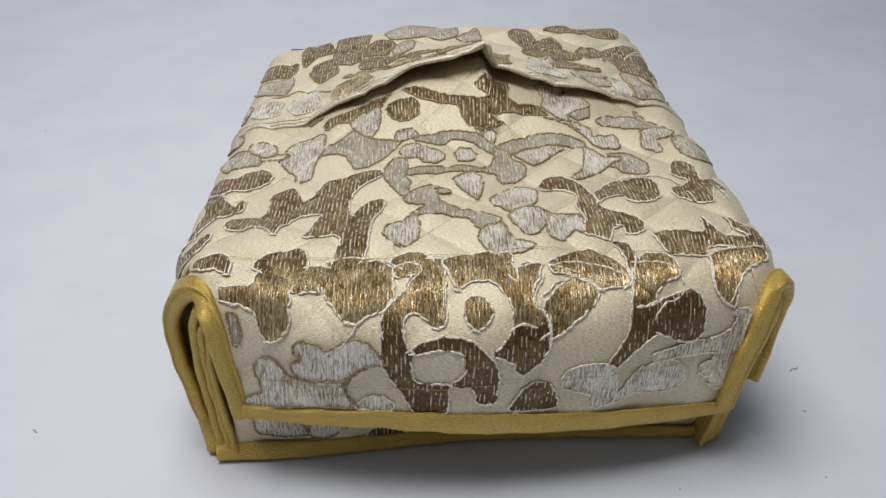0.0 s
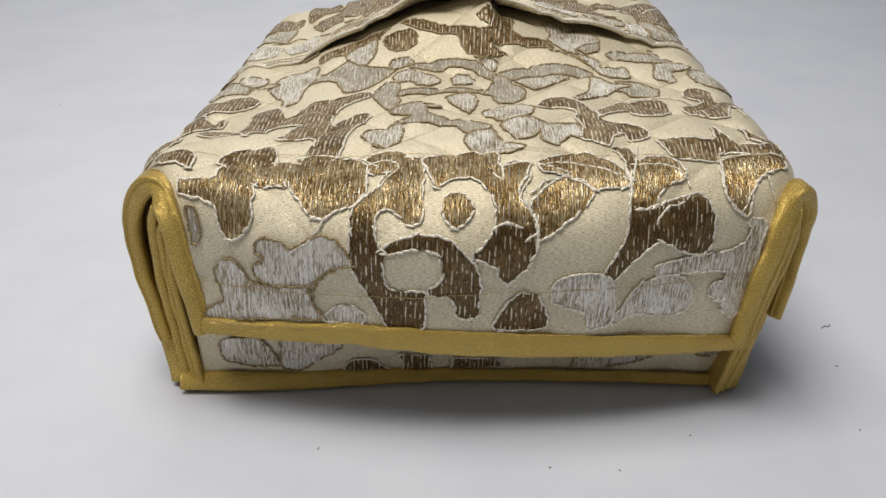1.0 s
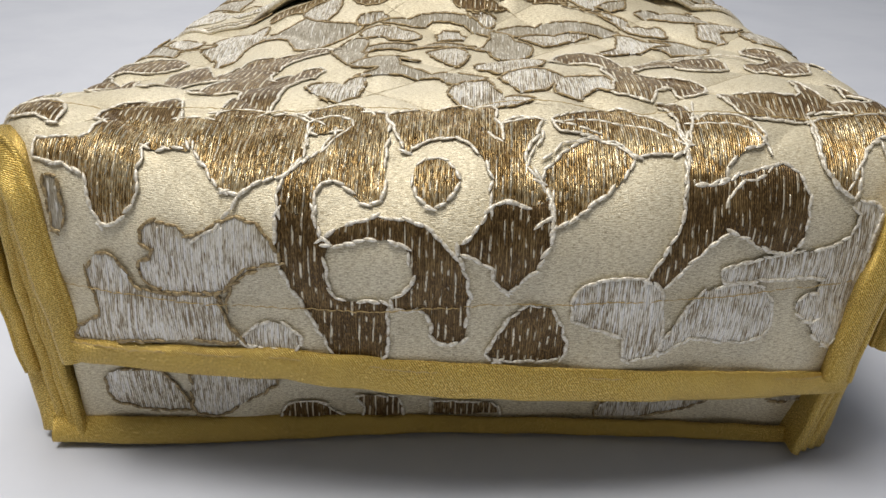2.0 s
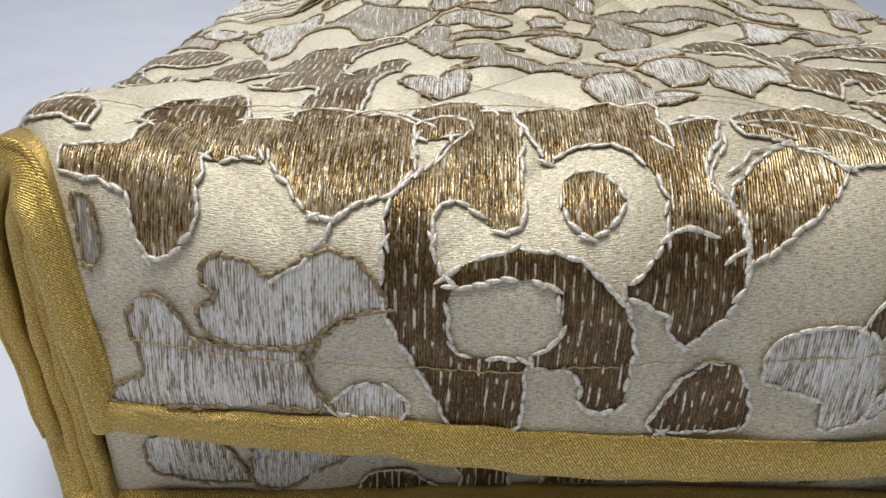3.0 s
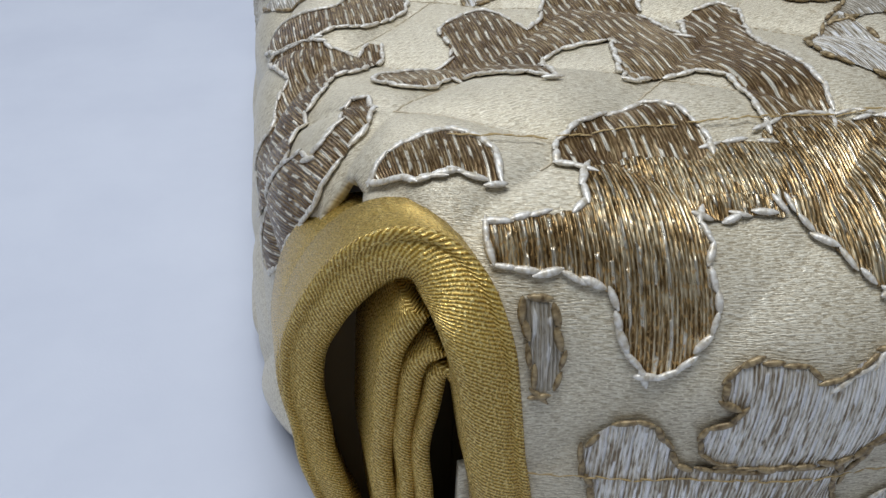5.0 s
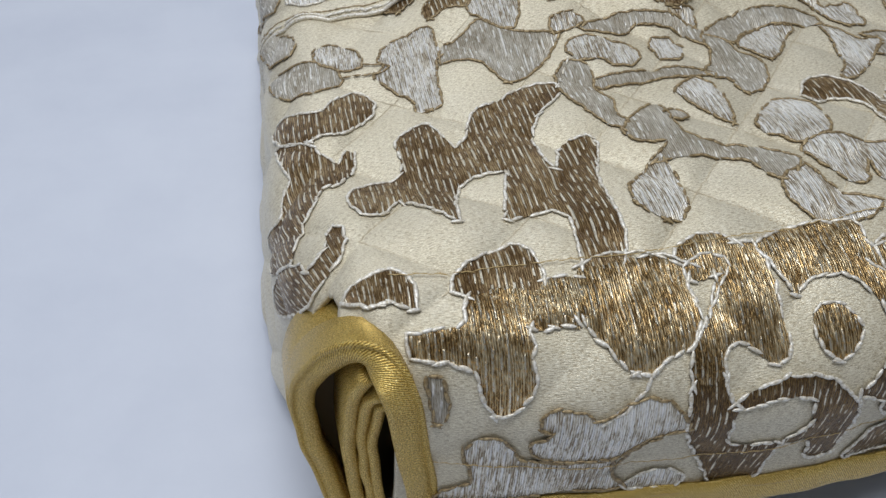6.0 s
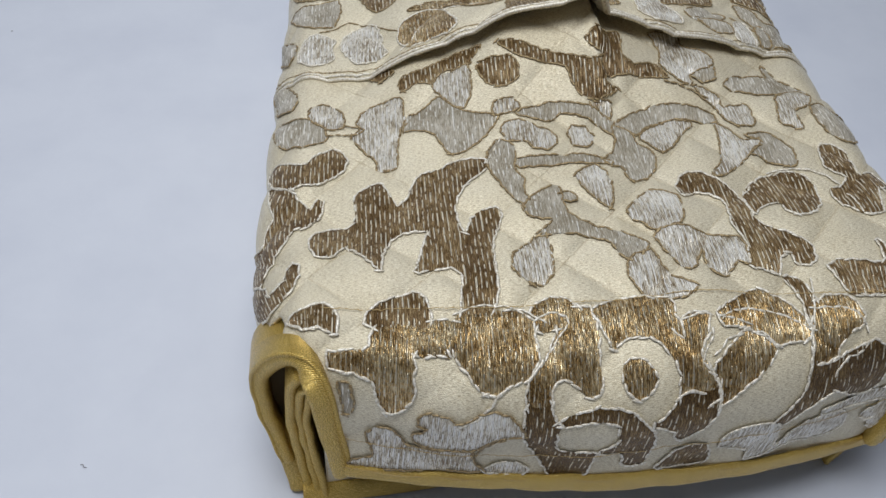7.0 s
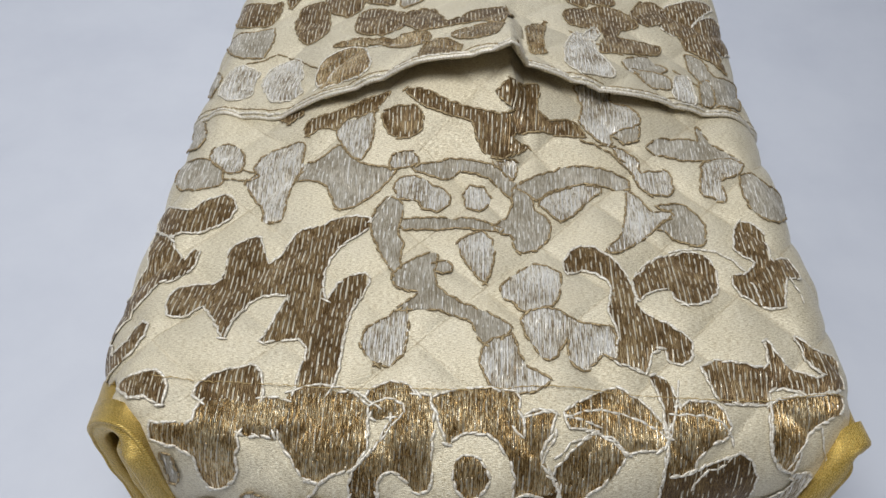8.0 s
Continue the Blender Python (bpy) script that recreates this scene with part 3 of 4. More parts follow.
motif(top_cloth, GREY, BROWN_CORD, [(-129, 262), (-126, 267), (-113, 260), (-101, 255), (-93, 247), (-90, 240), (-92, 233), (-105, 228), (-122, 240)], clip=under_lid)
motif(top_cloth, SILVER, BROWN_CORD, [(-101, 255), (-101, 265), (-94, 270), (-84, 267), (-78, 252), (-79, 242), (-87, 243), (-93, 247)], clip=under_lid)
motif(top_cloth, SILVER, BROWN_CORD, [(-70, 244), (-65, 255), (-52, 263), (-42, 262), (-39, 255), (-40, 246), (-36, 238), (-42, 234), (-43, 227), (-45, 217), (-45, 207), (-47, 198), (-53, 198), (-58, 200), (-60, 210), (-67, 220), (-72, 228), (-74, 233), (-68, 237)], clip=under_lid)
motif(top_cloth, GREY, BROWN_CORD, [(-38, 243), (-30, 244), (-21, 251), (-16, 252), (-8, 241), (1, 234), (16, 230), (20, 229), (17, 224), (7, 212), (-5, 204), (-13, 203), (-18, 213), (-23, 222), (-32, 227), (-41, 229)], clip=under_lid)
motif(top_cloth, BROWN, BROWN_CORD, [(-42, 270), (-38, 279), (-20, 281), (-6, 285), (13, 284), (7, 275), (4, 272), (-5, 273), (-15, 272), (-20, 266), (-30, 269), (-38, 266)], clip=under_lid)
motif(top_cloth, SILVER, BROWN_CORD, [(-20, 266), (-15, 271), (-5, 271), (3, 273), (5, 260), (4, 248), (-1, 238), (-7, 240), (-15, 252), (-19, 260)], clip=under_lid)
motif(top_cloth, BROWN, BROWN_CORD, [(9, 266), (12, 271), (23, 270), (32, 267), (35, 259), (33, 251), (24, 249), (15, 253)], clip=under_lid)
motif(top_cloth, BROWN, BROWN_CORD, [(23, 281), (38, 277), (49, 270), (65, 263), (81, 258), (89, 259), (86, 264), (80, 271), (100, 286), (108, 287), (106, 269), (115, 262), (129, 264), (137, 253), (126, 252), (110, 254), (95, 251), (89, 246), (102, 244), (95, 239), (85, 233), (73, 237), (68, 246), (66, 254), (53, 260), (40, 265), (32, 270)], clip=under_lid)
motif(top_cloth, SILVER, BROWN_CORD, [(132, 293), (137, 277), (134, 264), (139, 256), (148, 249), (154, 248), (155, 257), (163, 257), (174, 268), (173, 274), (168, 280), (159, 283), (156, 287), (156, 297)], clip=under_lid)
motif(top_cloth, GREY, BROWN_CORD, [(177, 248), (186, 257), (204, 259), (213, 259), (215, 274), (222, 261), (232, 252), (240, 244), (230, 235), (214, 240), (199, 240), (187, 243)], clip=under_lid)
motif(top_cloth, SILVER, BROWN_CORD, [(214, 240), (232, 245), (241, 242), (235, 231), (223, 225), (225, 215), (223, 209), (216, 212), (209, 214), (210, 226)], clip=under_lid)
motif(top_cloth, GREY, BROWN_CORD, [(236, 229), (245, 234), (258, 228), (282, 227), (258, 197), (245, 192), (237, 201), (235, 213)], clip=under_lid)
motif(top_cloth, SILVER, BROWN_CORD, [(16, 234), (19, 239), (28, 240), (33, 235), (32, 231), (23, 230), (17, 230)], clip=under_lid)
motif(top_cloth, GREY, BROWN_CORD, [(30, 228), (40, 232), (54, 234), (71, 231), (85, 227), (95, 216), (90, 206), (82, 217), (72, 223), (59, 225), (51, 220), (41, 223)], clip=under_lid)
motif(top_cloth, SILVER, BROWN_CORD, [(20, 217), (25, 223), (36, 221), (43, 215), (51, 212), (54, 203), (48, 195), (38, 197), (33, 203), (23, 206)], clip=under_lid)
motif(top_cloth, SILVER, BROWN_CORD, [(61, 208), (65, 216), (74, 214), (78, 205), (72, 195), (65, 198)], clip=under_lid)
motif(top_cloth, SILVER, BROWN_CORD, [(79, 230), (94, 233), (92, 221), (86, 225)], clip=under_lid)
motif(top_cloth, GREY, BROWN_CORD, [(91, 213), (99, 219), (103, 209), (104, 198), (112, 190), (113, 179), (106, 169), (96, 165), (92, 168), (90, 176), (79, 182), (87, 192), (91, 200)], clip=under_lid)
motif(top_cloth, GREY, BROWN_CORD, [(8, 188), (10, 201), (18, 208), (26, 201), (26, 191), (24, 181), (28, 171), (27, 161), (29, 147), (26, 144), (20, 156), (14, 168), (10, 179)], clip=under_lid)
motif(top_cloth, GREY, BROWN_CORD, [(26, 189), (42, 190), (62, 190), (82, 184), (85, 180), (72, 180), (55, 182), (39, 181), (27, 183)], clip=under_lid)
motif(top_cloth, SILVER, BROWN_CORD, [(60, 173), (72, 179), (79, 171), (79, 154), (75, 141), (70, 145), (64, 155), (60, 164)], clip=under_lid)
motif(top_cloth, SILVER, BROWN_CORD, [(33, 123), (34, 108), (33, 98), (26, 88), (18, 89), (11, 97), (11, 107), (17, 115), (25, 122)], clip=under_lid)
motif(top_cloth, GREY, BROWN_CORD, [(23, 145), (31, 155), (47, 164), (47, 142), (54, 132), (66, 125), (78, 117), (88, 110), (83, 102), (74, 98), (69, 108), (66, 114), (52, 121), (42, 122), (31, 122), (28, 124), (35, 129), (37, 133), (28, 136)], clip=under_lid)
motif(top_cloth, SILVER, BROWN_CORD, [(72, 93), (76, 100), (88, 104), (91, 95), (95, 87), (106, 78), (104, 74), (97, 71), (86, 71), (79, 73), (75, 79), (72, 85)], clip=under_lid)
motif(top_cloth, SILVER, BROWN_CORD, [(83, 136), (89, 145), (101, 155), (108, 153), (116, 146), (115, 135), (112, 124), (104, 119), (94, 120), (90, 125), (84, 130)], clip=under_lid)
motif(top_cloth, SILVER, BROWN_CORD, [(94, 117), (106, 121), (116, 117), (128, 111), (140, 109), (142, 101), (141, 89), (134, 91), (127, 84), (120, 85), (117, 91), (117, 102), (110, 91), (105, 89), (99, 98), (95, 105)], clip=under_lid)
motif(top_cloth, GREY, BROWN_CORD, [(93, 216), (107, 225), (125, 232), (145, 231), (163, 225), (162, 216), (145, 219), (128, 219), (113, 211), (106, 204), (101, 209)], clip=under_lid)
motif(top_cloth, SILVER, BROWN_CORD, [(107, 202), (113, 210), (128, 218), (143, 218), (146, 215), (139, 208), (130, 197), (121, 189), (116, 191), (111, 197)], clip=under_lid)
motif(top_cloth, SILVER, BROWN_CORD, [(144, 165), (153, 176), (158, 191), (161, 208), (161, 216), (168, 208), (175, 197), (191, 198), (181, 188), (172, 179), (157, 167), (148, 163)], clip=under_lid)
motif(top_cloth, GREY, BROWN_CORD, [(178, 201), (195, 205), (205, 193), (204, 175), (199, 170), (188, 175), (182, 180), (176, 184), (188, 196)], clip=under_lid)
motif(top_cloth, SILVER, BROWN_CORD, [(155, 247), (164, 244), (172, 237), (172, 230), (189, 232), (192, 221), (189, 212), (176, 211), (170, 218), (166, 230), (158, 237)], clip=under_lid)
motif(top_cloth, BROWN, CREAM_CORD, [(119, 157), (126, 168), (137, 167), (149, 156), (155, 145), (157, 125), (163, 118), (173, 110), (182, 101), (180, 89), (174, 86), (169, 89), (166, 96), (160, 92), (156, 82), (146, 85), (141, 88), (143, 105), (140, 119), (144, 138), (138, 146), (129, 150), (120, 146)], clip=under_lid)
motif(top_cloth, BROWN, CREAM_CORD, [(157, 144), (164, 155), (176, 163), (193, 166), (202, 161), (205, 149), (204, 137), (196, 127), (185, 124), (178, 128), (176, 135), (165, 133), (157, 128)], clip=under_lid)
motif(top_cloth, BROWN, CREAM_CORD, [(219, 168), (225, 189), (233, 190), (240, 181), (240, 161), (252, 163), (253, 147), (244, 143), (240, 131), (237, 123), (226, 124), (216, 134), (213, 146), (222, 149), (229, 157), (222, 162)], clip=under_lid)
motif(top_cloth, BROWN, CREAM_CORD, [(184, 83), (192, 88), (202, 86), (216, 82), (219, 86), (220, 101), (228, 86), (238, 78), (247, 75), (239, 104), (249, 96), (263, 92), (262, 69), (241, 62), (230, 67), (220, 69), (217, 60), (205, 61), (193, 62), (188, 70), (186, 78)], clip=under_lid)
motif(top_cloth, BROWN, CREAM_CORD, [(158, 81), (165, 78), (169, 68), (171, 59), (168, 56), (164, 49), (162, 63), (160, 72)], clip=under_lid)
motif(top_cloth, BROWN, CREAM_CORD, [(-99, 132), (-97, 145), (-86, 151), (-74, 154), (-72, 164), (-72, 177), (-58, 185), (-52, 175), (-48, 164), (-41, 170), (-38, 179), (-33, 186), (-21, 190), (-12, 196), (4, 194), (8, 190), (5, 181), (-5, 173), (-10, 166), (-14, 157), (-14, 143), (-11, 131), (-6, 146), (3, 150), (10, 149), (11, 143), (8, 135), (4, 124), (2, 111), (1, 86), (-3, 72), (-11, 68), (-20, 69), (-19, 82), (-17, 95), (-22, 104), (-33, 104), (-41, 102), (-38, 115), (-34, 129), (-33, 135), (-45, 136), (-53, 131), (-57, 121), (-60, 101), (-65, 111), (-78, 131), (-85, 124), (-94, 122)], clip=under_lid)
motif(top_cloth, BROWN, CREAM_CORD, [(-132, 221), (-122, 220), (-104, 210), (-96, 218), (-84, 225), (-77, 216), (-78, 206), (-85, 198), (-96, 191), (-106, 191), (-110, 190), (-122, 199)], clip=under_lid)
motif(top_cloth, BROWN, CREAM_CORD, [(-128, 204), (-110, 189), (-105, 180), (-99, 173), (-95, 180), (-91, 176), (-94, 162), (-102, 152), (-107, 152), (-113, 140), (-120, 132), (-126, 123), (-133, 114), (-147, 131), (-158, 152), (-163, 174), (-132, 152), (-124, 165), (-120, 171), (-124, 188)], clip=under_lid)
motif(top_cloth, BROWN, CREAM_CORD, [(-147, 131), (-130, 108), (-129, 100), (-117, 106), (-112, 119), (-106, 117), (-107, 106), (-114, 96), (-126, 86), (-139, 82), (-156, 107), (-171, 132), (-161, 136)], clip=under_lid)
motif(top_cloth, BROWN, CREAM_CORD, [(-120, 61), (-113, 69), (-99, 76), (-88, 78), (-83, 70), (-82, 61), (-84, 54), (-93, 57), (-106, 54)], clip=under_lid)
motif(top_cloth, GOLD_GLINT, CREAM_CORD, [(15, 63), (15, 68), (18, 74), (27, 78), (35, 77), (43, 70), (45, 64), (31, 61), (20, 59)], clip=under_lid)
motif(top_cloth, BROWN, CREAM_CORD, [(-69, 65), (-67, 73), (-58, 81), (-42, 86), (-37, 79), (-35, 66), (-41, 56), (-59, 51), (-64, 59)], clip=under_lid)
motif(top_cloth, GOLD_GLINT, CREAM_CORD, [(217, 59), (229, 63), (244, 62), (258, 63), (258, 52), (248, 46), (241, 43), (234, 34), (231, 21), (221, 26), (216, 38)], clip=under_lid)
motif(top_cloth, GOLD_GLINT, CREAM_CORD, [(-36, 67), (-19, 65), (-8, 63), (14, 65), (18, 59), (10, 54), (-7, 53), (-18, 49), (-42, 45), (-46, 53)], clip=under_lid)
motif(top_cloth, GREY, BROWN_CORD, [(-138, 316), (-128, 318), (-110, 286), (-113, 271), (-129, 282)], clip=under_lid)
# figures over the front edge take the lit gold tone
motif(top_cloth, GOLD_GLINT, CREAM_CORD, [(-87, 35), (-88, 43), (-81, 45), (-68, 48), (-65, 60), (-56, 66), (-43, 65), (-36, 60), (-29, 50), (-27, 45), (-44, 47), (-44, 41), (-45, 32), (-44, 26), (-49, 17), (-58, 12), (-63, 21), (-65, 29), (-72, 33), (-81, 34)], clip=on_flap)
motif(top_cloth, GOLD_GLINT, CREAM_CORD, [(-25, 47), (-23, 57), (-22, 70), (-8, 73), (9, 72), (17, 65), (18, 53), (17, 44), (12, 36), (3, 33), (-4, 28), (-12, 30), (-19, 38)], clip=on_flap)
motif(top_cloth, GOLD_GLINT, CREAM_CORD, [(11, 34), (16, 40), (21, 47), (27, 56), (30, 64), (37, 71), (47, 71), (50, 58), (49, 46), (50, 33), (48, 27), (43, 26), (38, 30), (33, 35), (26, 34), (24, 28), (24, 23), (18, 22), (11, 22)], clip=on_flap)
# umber lower ends of gold figures paint in the front face's shade
motif(top_cloth, UMBER_AND_SHADE, CREAM_CORD, [(11, 23), (18, 22), (24, 24), (25, 20), (27, 14), (30, 13), (29, 7), (29, 0), (30, -7), (35, -11), (50, -11), (52, -19), (51, -36), (42, -37), (32, -37), (25, -25), (19, -15), (14, -4), (11, 4), (10, 14)], clip=on_flap)
motif(top_cloth, UMBER_AND_SHADE, CREAM_CORD, [(27, 13), (35, 18), (46, 21), (56, 20), (65, 17), (72, 10), (79, 3), (82, -8), (82, -19), (81, -30), (75, -32), (69, -29), (67, -19), (63, -16), (55, -15), (53, -11), (61, -4), (60, 5), (58, 10), (50, 13), (41, 13), (33, 11)], clip=on_flap)
motif(top_cloth, GOLD_GLINT, CREAM_CORD, [(61, 41), (64, 43), (70, 43), (74, 40), (77, 35), (76, 28), (71, 24), (67, 23), (62, 28), (60, 34)], clip=on_flap)
motif(top_cloth, GOLD_GLINT, CREAM_CORD, [(49, 70), (65, 75), (89, 72), (92, 60), (98, 63), (108, 61), (106, 51), (102, 43), (106, 35), (110, 29), (111, 24), (104, 22), (95, 24), (89, 22), (89, 34), (86, 42), (79, 50), (69, 53), (62, 52), (57, 48), (53, 56)], clip=on_flap)
motif(top_cloth, UMBER_AND_SHADE, CREAM_CORD, [(89, 22), (95, 24), (104, 23), (111, 25), (112, 20), (112, 13), (108, 2), (97, -10), (92, -5), (90, 1), (82, 5), (77, 9), (83, 13)], clip=on_flap)
motif(top_cloth, GOLD_GLINT, CREAM_CORD, [(108, 34), (113, 41), (120, 47), (128, 51), (137, 47), (143, 40), (141, 36), (136, 30), (128, 24), (121, 19), (115, 16), (112, 14), (112, 21), (110, 27)], clip=on_flap)
motif(top_cloth, GOLD_GLINT, CREAM_CORD, [(113, 62), (124, 68), (139, 74), (150, 68), (160, 56), (164, 47), (161, 42), (149, 42), (144, 41), (137, 48), (128, 52), (120, 53), (115, 54)], clip=on_flap)
motif(top_cloth, GOLD_GLINT, CREAM_CORD, [(167, 60), (177, 64), (189, 62), (195, 53), (194, 45), (186, 42), (179, 36), (177, 30), (170, 29), (162, 31), (164, 44)], clip=on_flap)
motif(top_cloth, UMBER_AND_SHADE, CREAM_CORD, [(162, 32), (170, 29), (178, 31), (189, 34), (201, 36), (207, 31), (210, 24), (211, 14), (210, 4), (205, 0), (193, 4), (185, 9), (179, 11), (174, 8), (165, 0), (157, -9), (152, -10), (149, -6), (157, 8), (161, 17)], clip=on_flap)
motif(top_cloth, UMBER_AND_SHADE, CREAM_CORD, [(90, -38), (92, -32), (98, -22), (105, -16), (113, -17), (119, -27), (121, -39), (112, -42), (100, -42), (94, -41)], clip=on_flap)
motif(top_cloth, SILVER, BROWN_CORD, [(-69, -10), (-65, -2), (-58, 1), (-52, -4), (-47, -12), (-38, -13), (-15, -11), (-13, -17), (-11, -24), (-7, -32), (-26, -33), (-54, -37), (-77, -41), (-75, -34), (-65, -27), (-66, -18)], clip=on_flap)
motif(top_cloth, SILVER, BROWN_CORD, [(-42, 13), (-37, 16), (-28, 15), (-22, 12), (-13, 17), (-5, 20), (4, 17), (11, 8), (10, 4), (-1, -1), (-9, -7), (-15, -11), (-35, -12), (-43, -9), (-45, -2), (-38, 4), (-42, 7)], clip=on_flap)
motif(top_cloth, SILVER, CREAM_CORD, [(-6, -32), (-2, -26), (5, -22), (13, -23), (18, -28), (15, -34), (3, -34)], clip=on_flap)
motif(top_cloth, SILVER, CREAM_CORD, [(121, -17), (123, -9), (132, -6), (145, -5), (155, -10), (157, -19), (158, -30), (156, -39), (144, -42), (142, -32), (131, -27), (123, -23)], clip=on_flap)
motif(top_cloth, SILVER, CREAM_CORD, [(164, -25), (167, -19), (172, -13), (183, -10), (196, -12), (203, -21), (203, -33), (196, -38), (183, -37), (170, -34), (162, -38), (157, -39), (160, -31)], clip=on_flap)
motif(top_cloth, SILVER, CREAM_CORD, [(179, -3), (199, 0), (216, 1), (230, 5), (234, 12), (230, 19), (243, 16), (241, 4), (241, -12), (239, -24), (236, -39), (230, -43), (223, -37), (218, -24), (221, -17), (222, -12), (200, -10), (182, -10)], clip=on_flap)
motif(top_cloth, GREY, BROWN_CORD, [(-82, 28), (-77, 28), (-75, 20), (-75, 12), (-78, 7), (-80, 9), (-81, 20)], clip=on_flap)
motif(top_cloth, BROWN, BROWN_CORD, [(-61, 291), (-55, 297), (-43, 286), (-48, 284), (-53, 281)], clip=under_lid)
motif(top_cloth, GREY, BROWN_CORD, [(156, 257), (173, 264), (171, 253), (163, 251)], clip=under_lid)
motif(top_cloth, BROWN, CREAM_CORD, [(238, 102), (241, 102), (248, 77), (244, 80)], clip=under_lid)
motif(top_cloth, GREY, BROWN_CORD, [(45, 151), (51, 157), (56, 154), (55, 148), (50, 146)], clip=under_lid)
motif(top_cloth, SILVER, CREAM_CORD, [(213, -24), (215, -19), (222, -19), (224, -30), (218, -30)], clip=on_flap)
motif(base_cloth, SILVER, BROWN_CORD, [(-79, 38), (-71, 42), (-55, 41), (-48, 29), (-45, 17), (-63, 18), (-78, 24)], clip=on_tray)
motif(base_cloth, SILVER, BROWN_CORD, [(-41, 39), (-20, 36), (-4, 34), (-10, 27), (-22, 20), (-31, 14), (-43, 16)], clip=on_tray)
motif(base_cloth, BROWN, CREAM_CORD, [(-4, 10), (1, 19), (13, 20), (22, 12), (29, 7), (10, 7)], clip=on_tray)
motif(base_cloth, BROWN, CREAM_CORD, [(32, 21), (50, 20), (52, 8), (36, 9), (34, 15)], clip=on_tray)
motif(base_cloth, BROWN, CREAM_CORD, [(67, 18), (96, 15), (97, 6), (70, 5)], clip=on_tray)
motif(base_cloth, SILVER, BROWN_CORD, [(144, 12), (151, 21), (194, 31), (194, 21), (169, 11), (148, 9)], clip=on_tray)
motif(base_cloth, GREY, BROWN_CORD, [(222, 25), (231, 29), (242, 32), (241, 26), (230, 23)], clip=on_tray)
motif(lid_cloth, GOLD_GLINT, CREAM_CORD, [(-40, 317), (-36, 336), (-23, 344), (-9, 340), (0, 305), (-6, 295), (-22, 300), (-33, 299)], clip=on_lid)
motif(lid_cloth, SILVER, CREAM_CORD, [(-80, 329), (-79, 347), (-70, 355), (-56, 351), (-51, 334), (-50, 317), (-47, 307), (-56, 302), (-69, 307)], clip=on_lid)
motif(lid_cloth, SILVER, CREAM_CORD, [(-111, 327), (-107, 346), (-99, 354), (-85, 346), (-87, 334), (-85, 319), (-99, 315)], clip=on_lid)
motif(lid_cloth, GREY, BROWN_CORD, [(-123, 400), (-102, 397), (-83, 397), (-80, 381), (-85, 366), (-100, 363), (-111, 374)], clip=on_lid)
motif(lid_cloth, BROWN, BROWN_CORD, [(-117, 417), (-122, 446), (-100, 434), (-83, 434), (-82, 422), (-87, 407), (-103, 403)], clip=on_lid)
motif(lid_cloth, BROWN, BROWN_CORD, [(-67, 401), (-64, 425), (-45, 422), (-39, 393), (-39, 375), (-46, 367), (-58, 374)], clip=on_lid)
motif(lid_cloth, BROWN, BROWN_CORD, [(-18, 370), (-16, 395), (0, 396), (18, 382), (20, 354), (8, 352), (-9, 359)], clip=on_lid)
motif(lid_cloth, GOLD_GLINT, BROWN_CORD, [(5, 335), (17, 339), (36, 329), (35, 316), (22, 315), (10, 326)], clip=on_lid)
motif(lid_cloth, GOLD_GLINT, BROWN_CORD, [(31, 291), (34, 317), (47, 314), (57, 294), (51, 287), (38, 279)], clip=on_lid)
motif(lid_cloth, BROWN, BROWN_CORD, [(15, 368), (21, 387), (38, 383), (47, 345), (62, 361), (88, 375), (86, 333), (62, 341), (43, 335), (29, 336)], clip=on_lid)
motif(lid_cloth, GOLD_GLINT, BROWN_CORD, [(51, 322), (69, 325), (85, 330), (79, 301), (65, 300), (54, 310)], clip=on_lid)
motif(lid_cloth, GOLD_GLINT, BROWN_CORD, [(102, 349), (118, 371), (112, 332), (112, 311), (102, 312)], clip=on_lid)
motif(lid_cloth, SILVER, CREAM_CORD, [(127, 326), (137, 355), (149, 351), (152, 329), (159, 306), (156, 297), (135, 292), (125, 302)], clip=on_lid)
motif(lid_cloth, BROWN, BROWN_CORD, [(133, 388), (161, 401), (183, 394), (187, 376), (175, 370), (170, 355), (200, 354), (195, 340), (168, 331), (152, 332), (159, 362), (135, 365)], clip=on_lid)
motif(lid_cloth, GREY, BROWN_CORD, [(167, 321), (185, 333), (198, 320), (189, 309), (174, 309)], clip=on_lid)
motif(lid_cloth, SILVER, CREAM_CORD, [(198, 293), (203, 312), (214, 317), (215, 303), (215, 289), (202, 287)], clip=on_lid)
motif(lid_cloth, GREY, BROWN_CORD, [(219, 350), (230, 343), (237, 326), (264, 337), (252, 301), (233, 293), (227, 308), (219, 327)], clip=on_lid)
motif(lid_cloth, BROWN, CREAM_CORD, [(232, 388), (251, 408), (265, 406), (282, 400), (256, 366), (237, 361)], clip=on_lid)
motif(lid_cloth, BROWN, CREAM_CORD, [(204, 383), (215, 415), (245, 425), (256, 425), (236, 395), (217, 371), (209, 372)], clip=on_lid)
motif(lid_cloth, SILVER, CREAM_CORD, [(157, 363), (153, 367), (147, 360), (143, 351), (151, 347)], clip=on_lid)
motif(lid_cloth, GREY, BROWN_CORD, [(222, 313), (231, 322), (232, 307), (230, 293), (219, 291)], clip=on_lid)
motif(lid_cloth, GREY, BROWN_CORD, [(-177, 415), (-146, 394), (-113, 349), (-115, 335), (-126, 338)], clip=on_lid)
motif(lid_cloth, GOLD_GLINT, BROWN_CORD, [(-31, 350), (-13, 356), (8, 343), (13, 326), (-7, 342)], clip=on_lid)
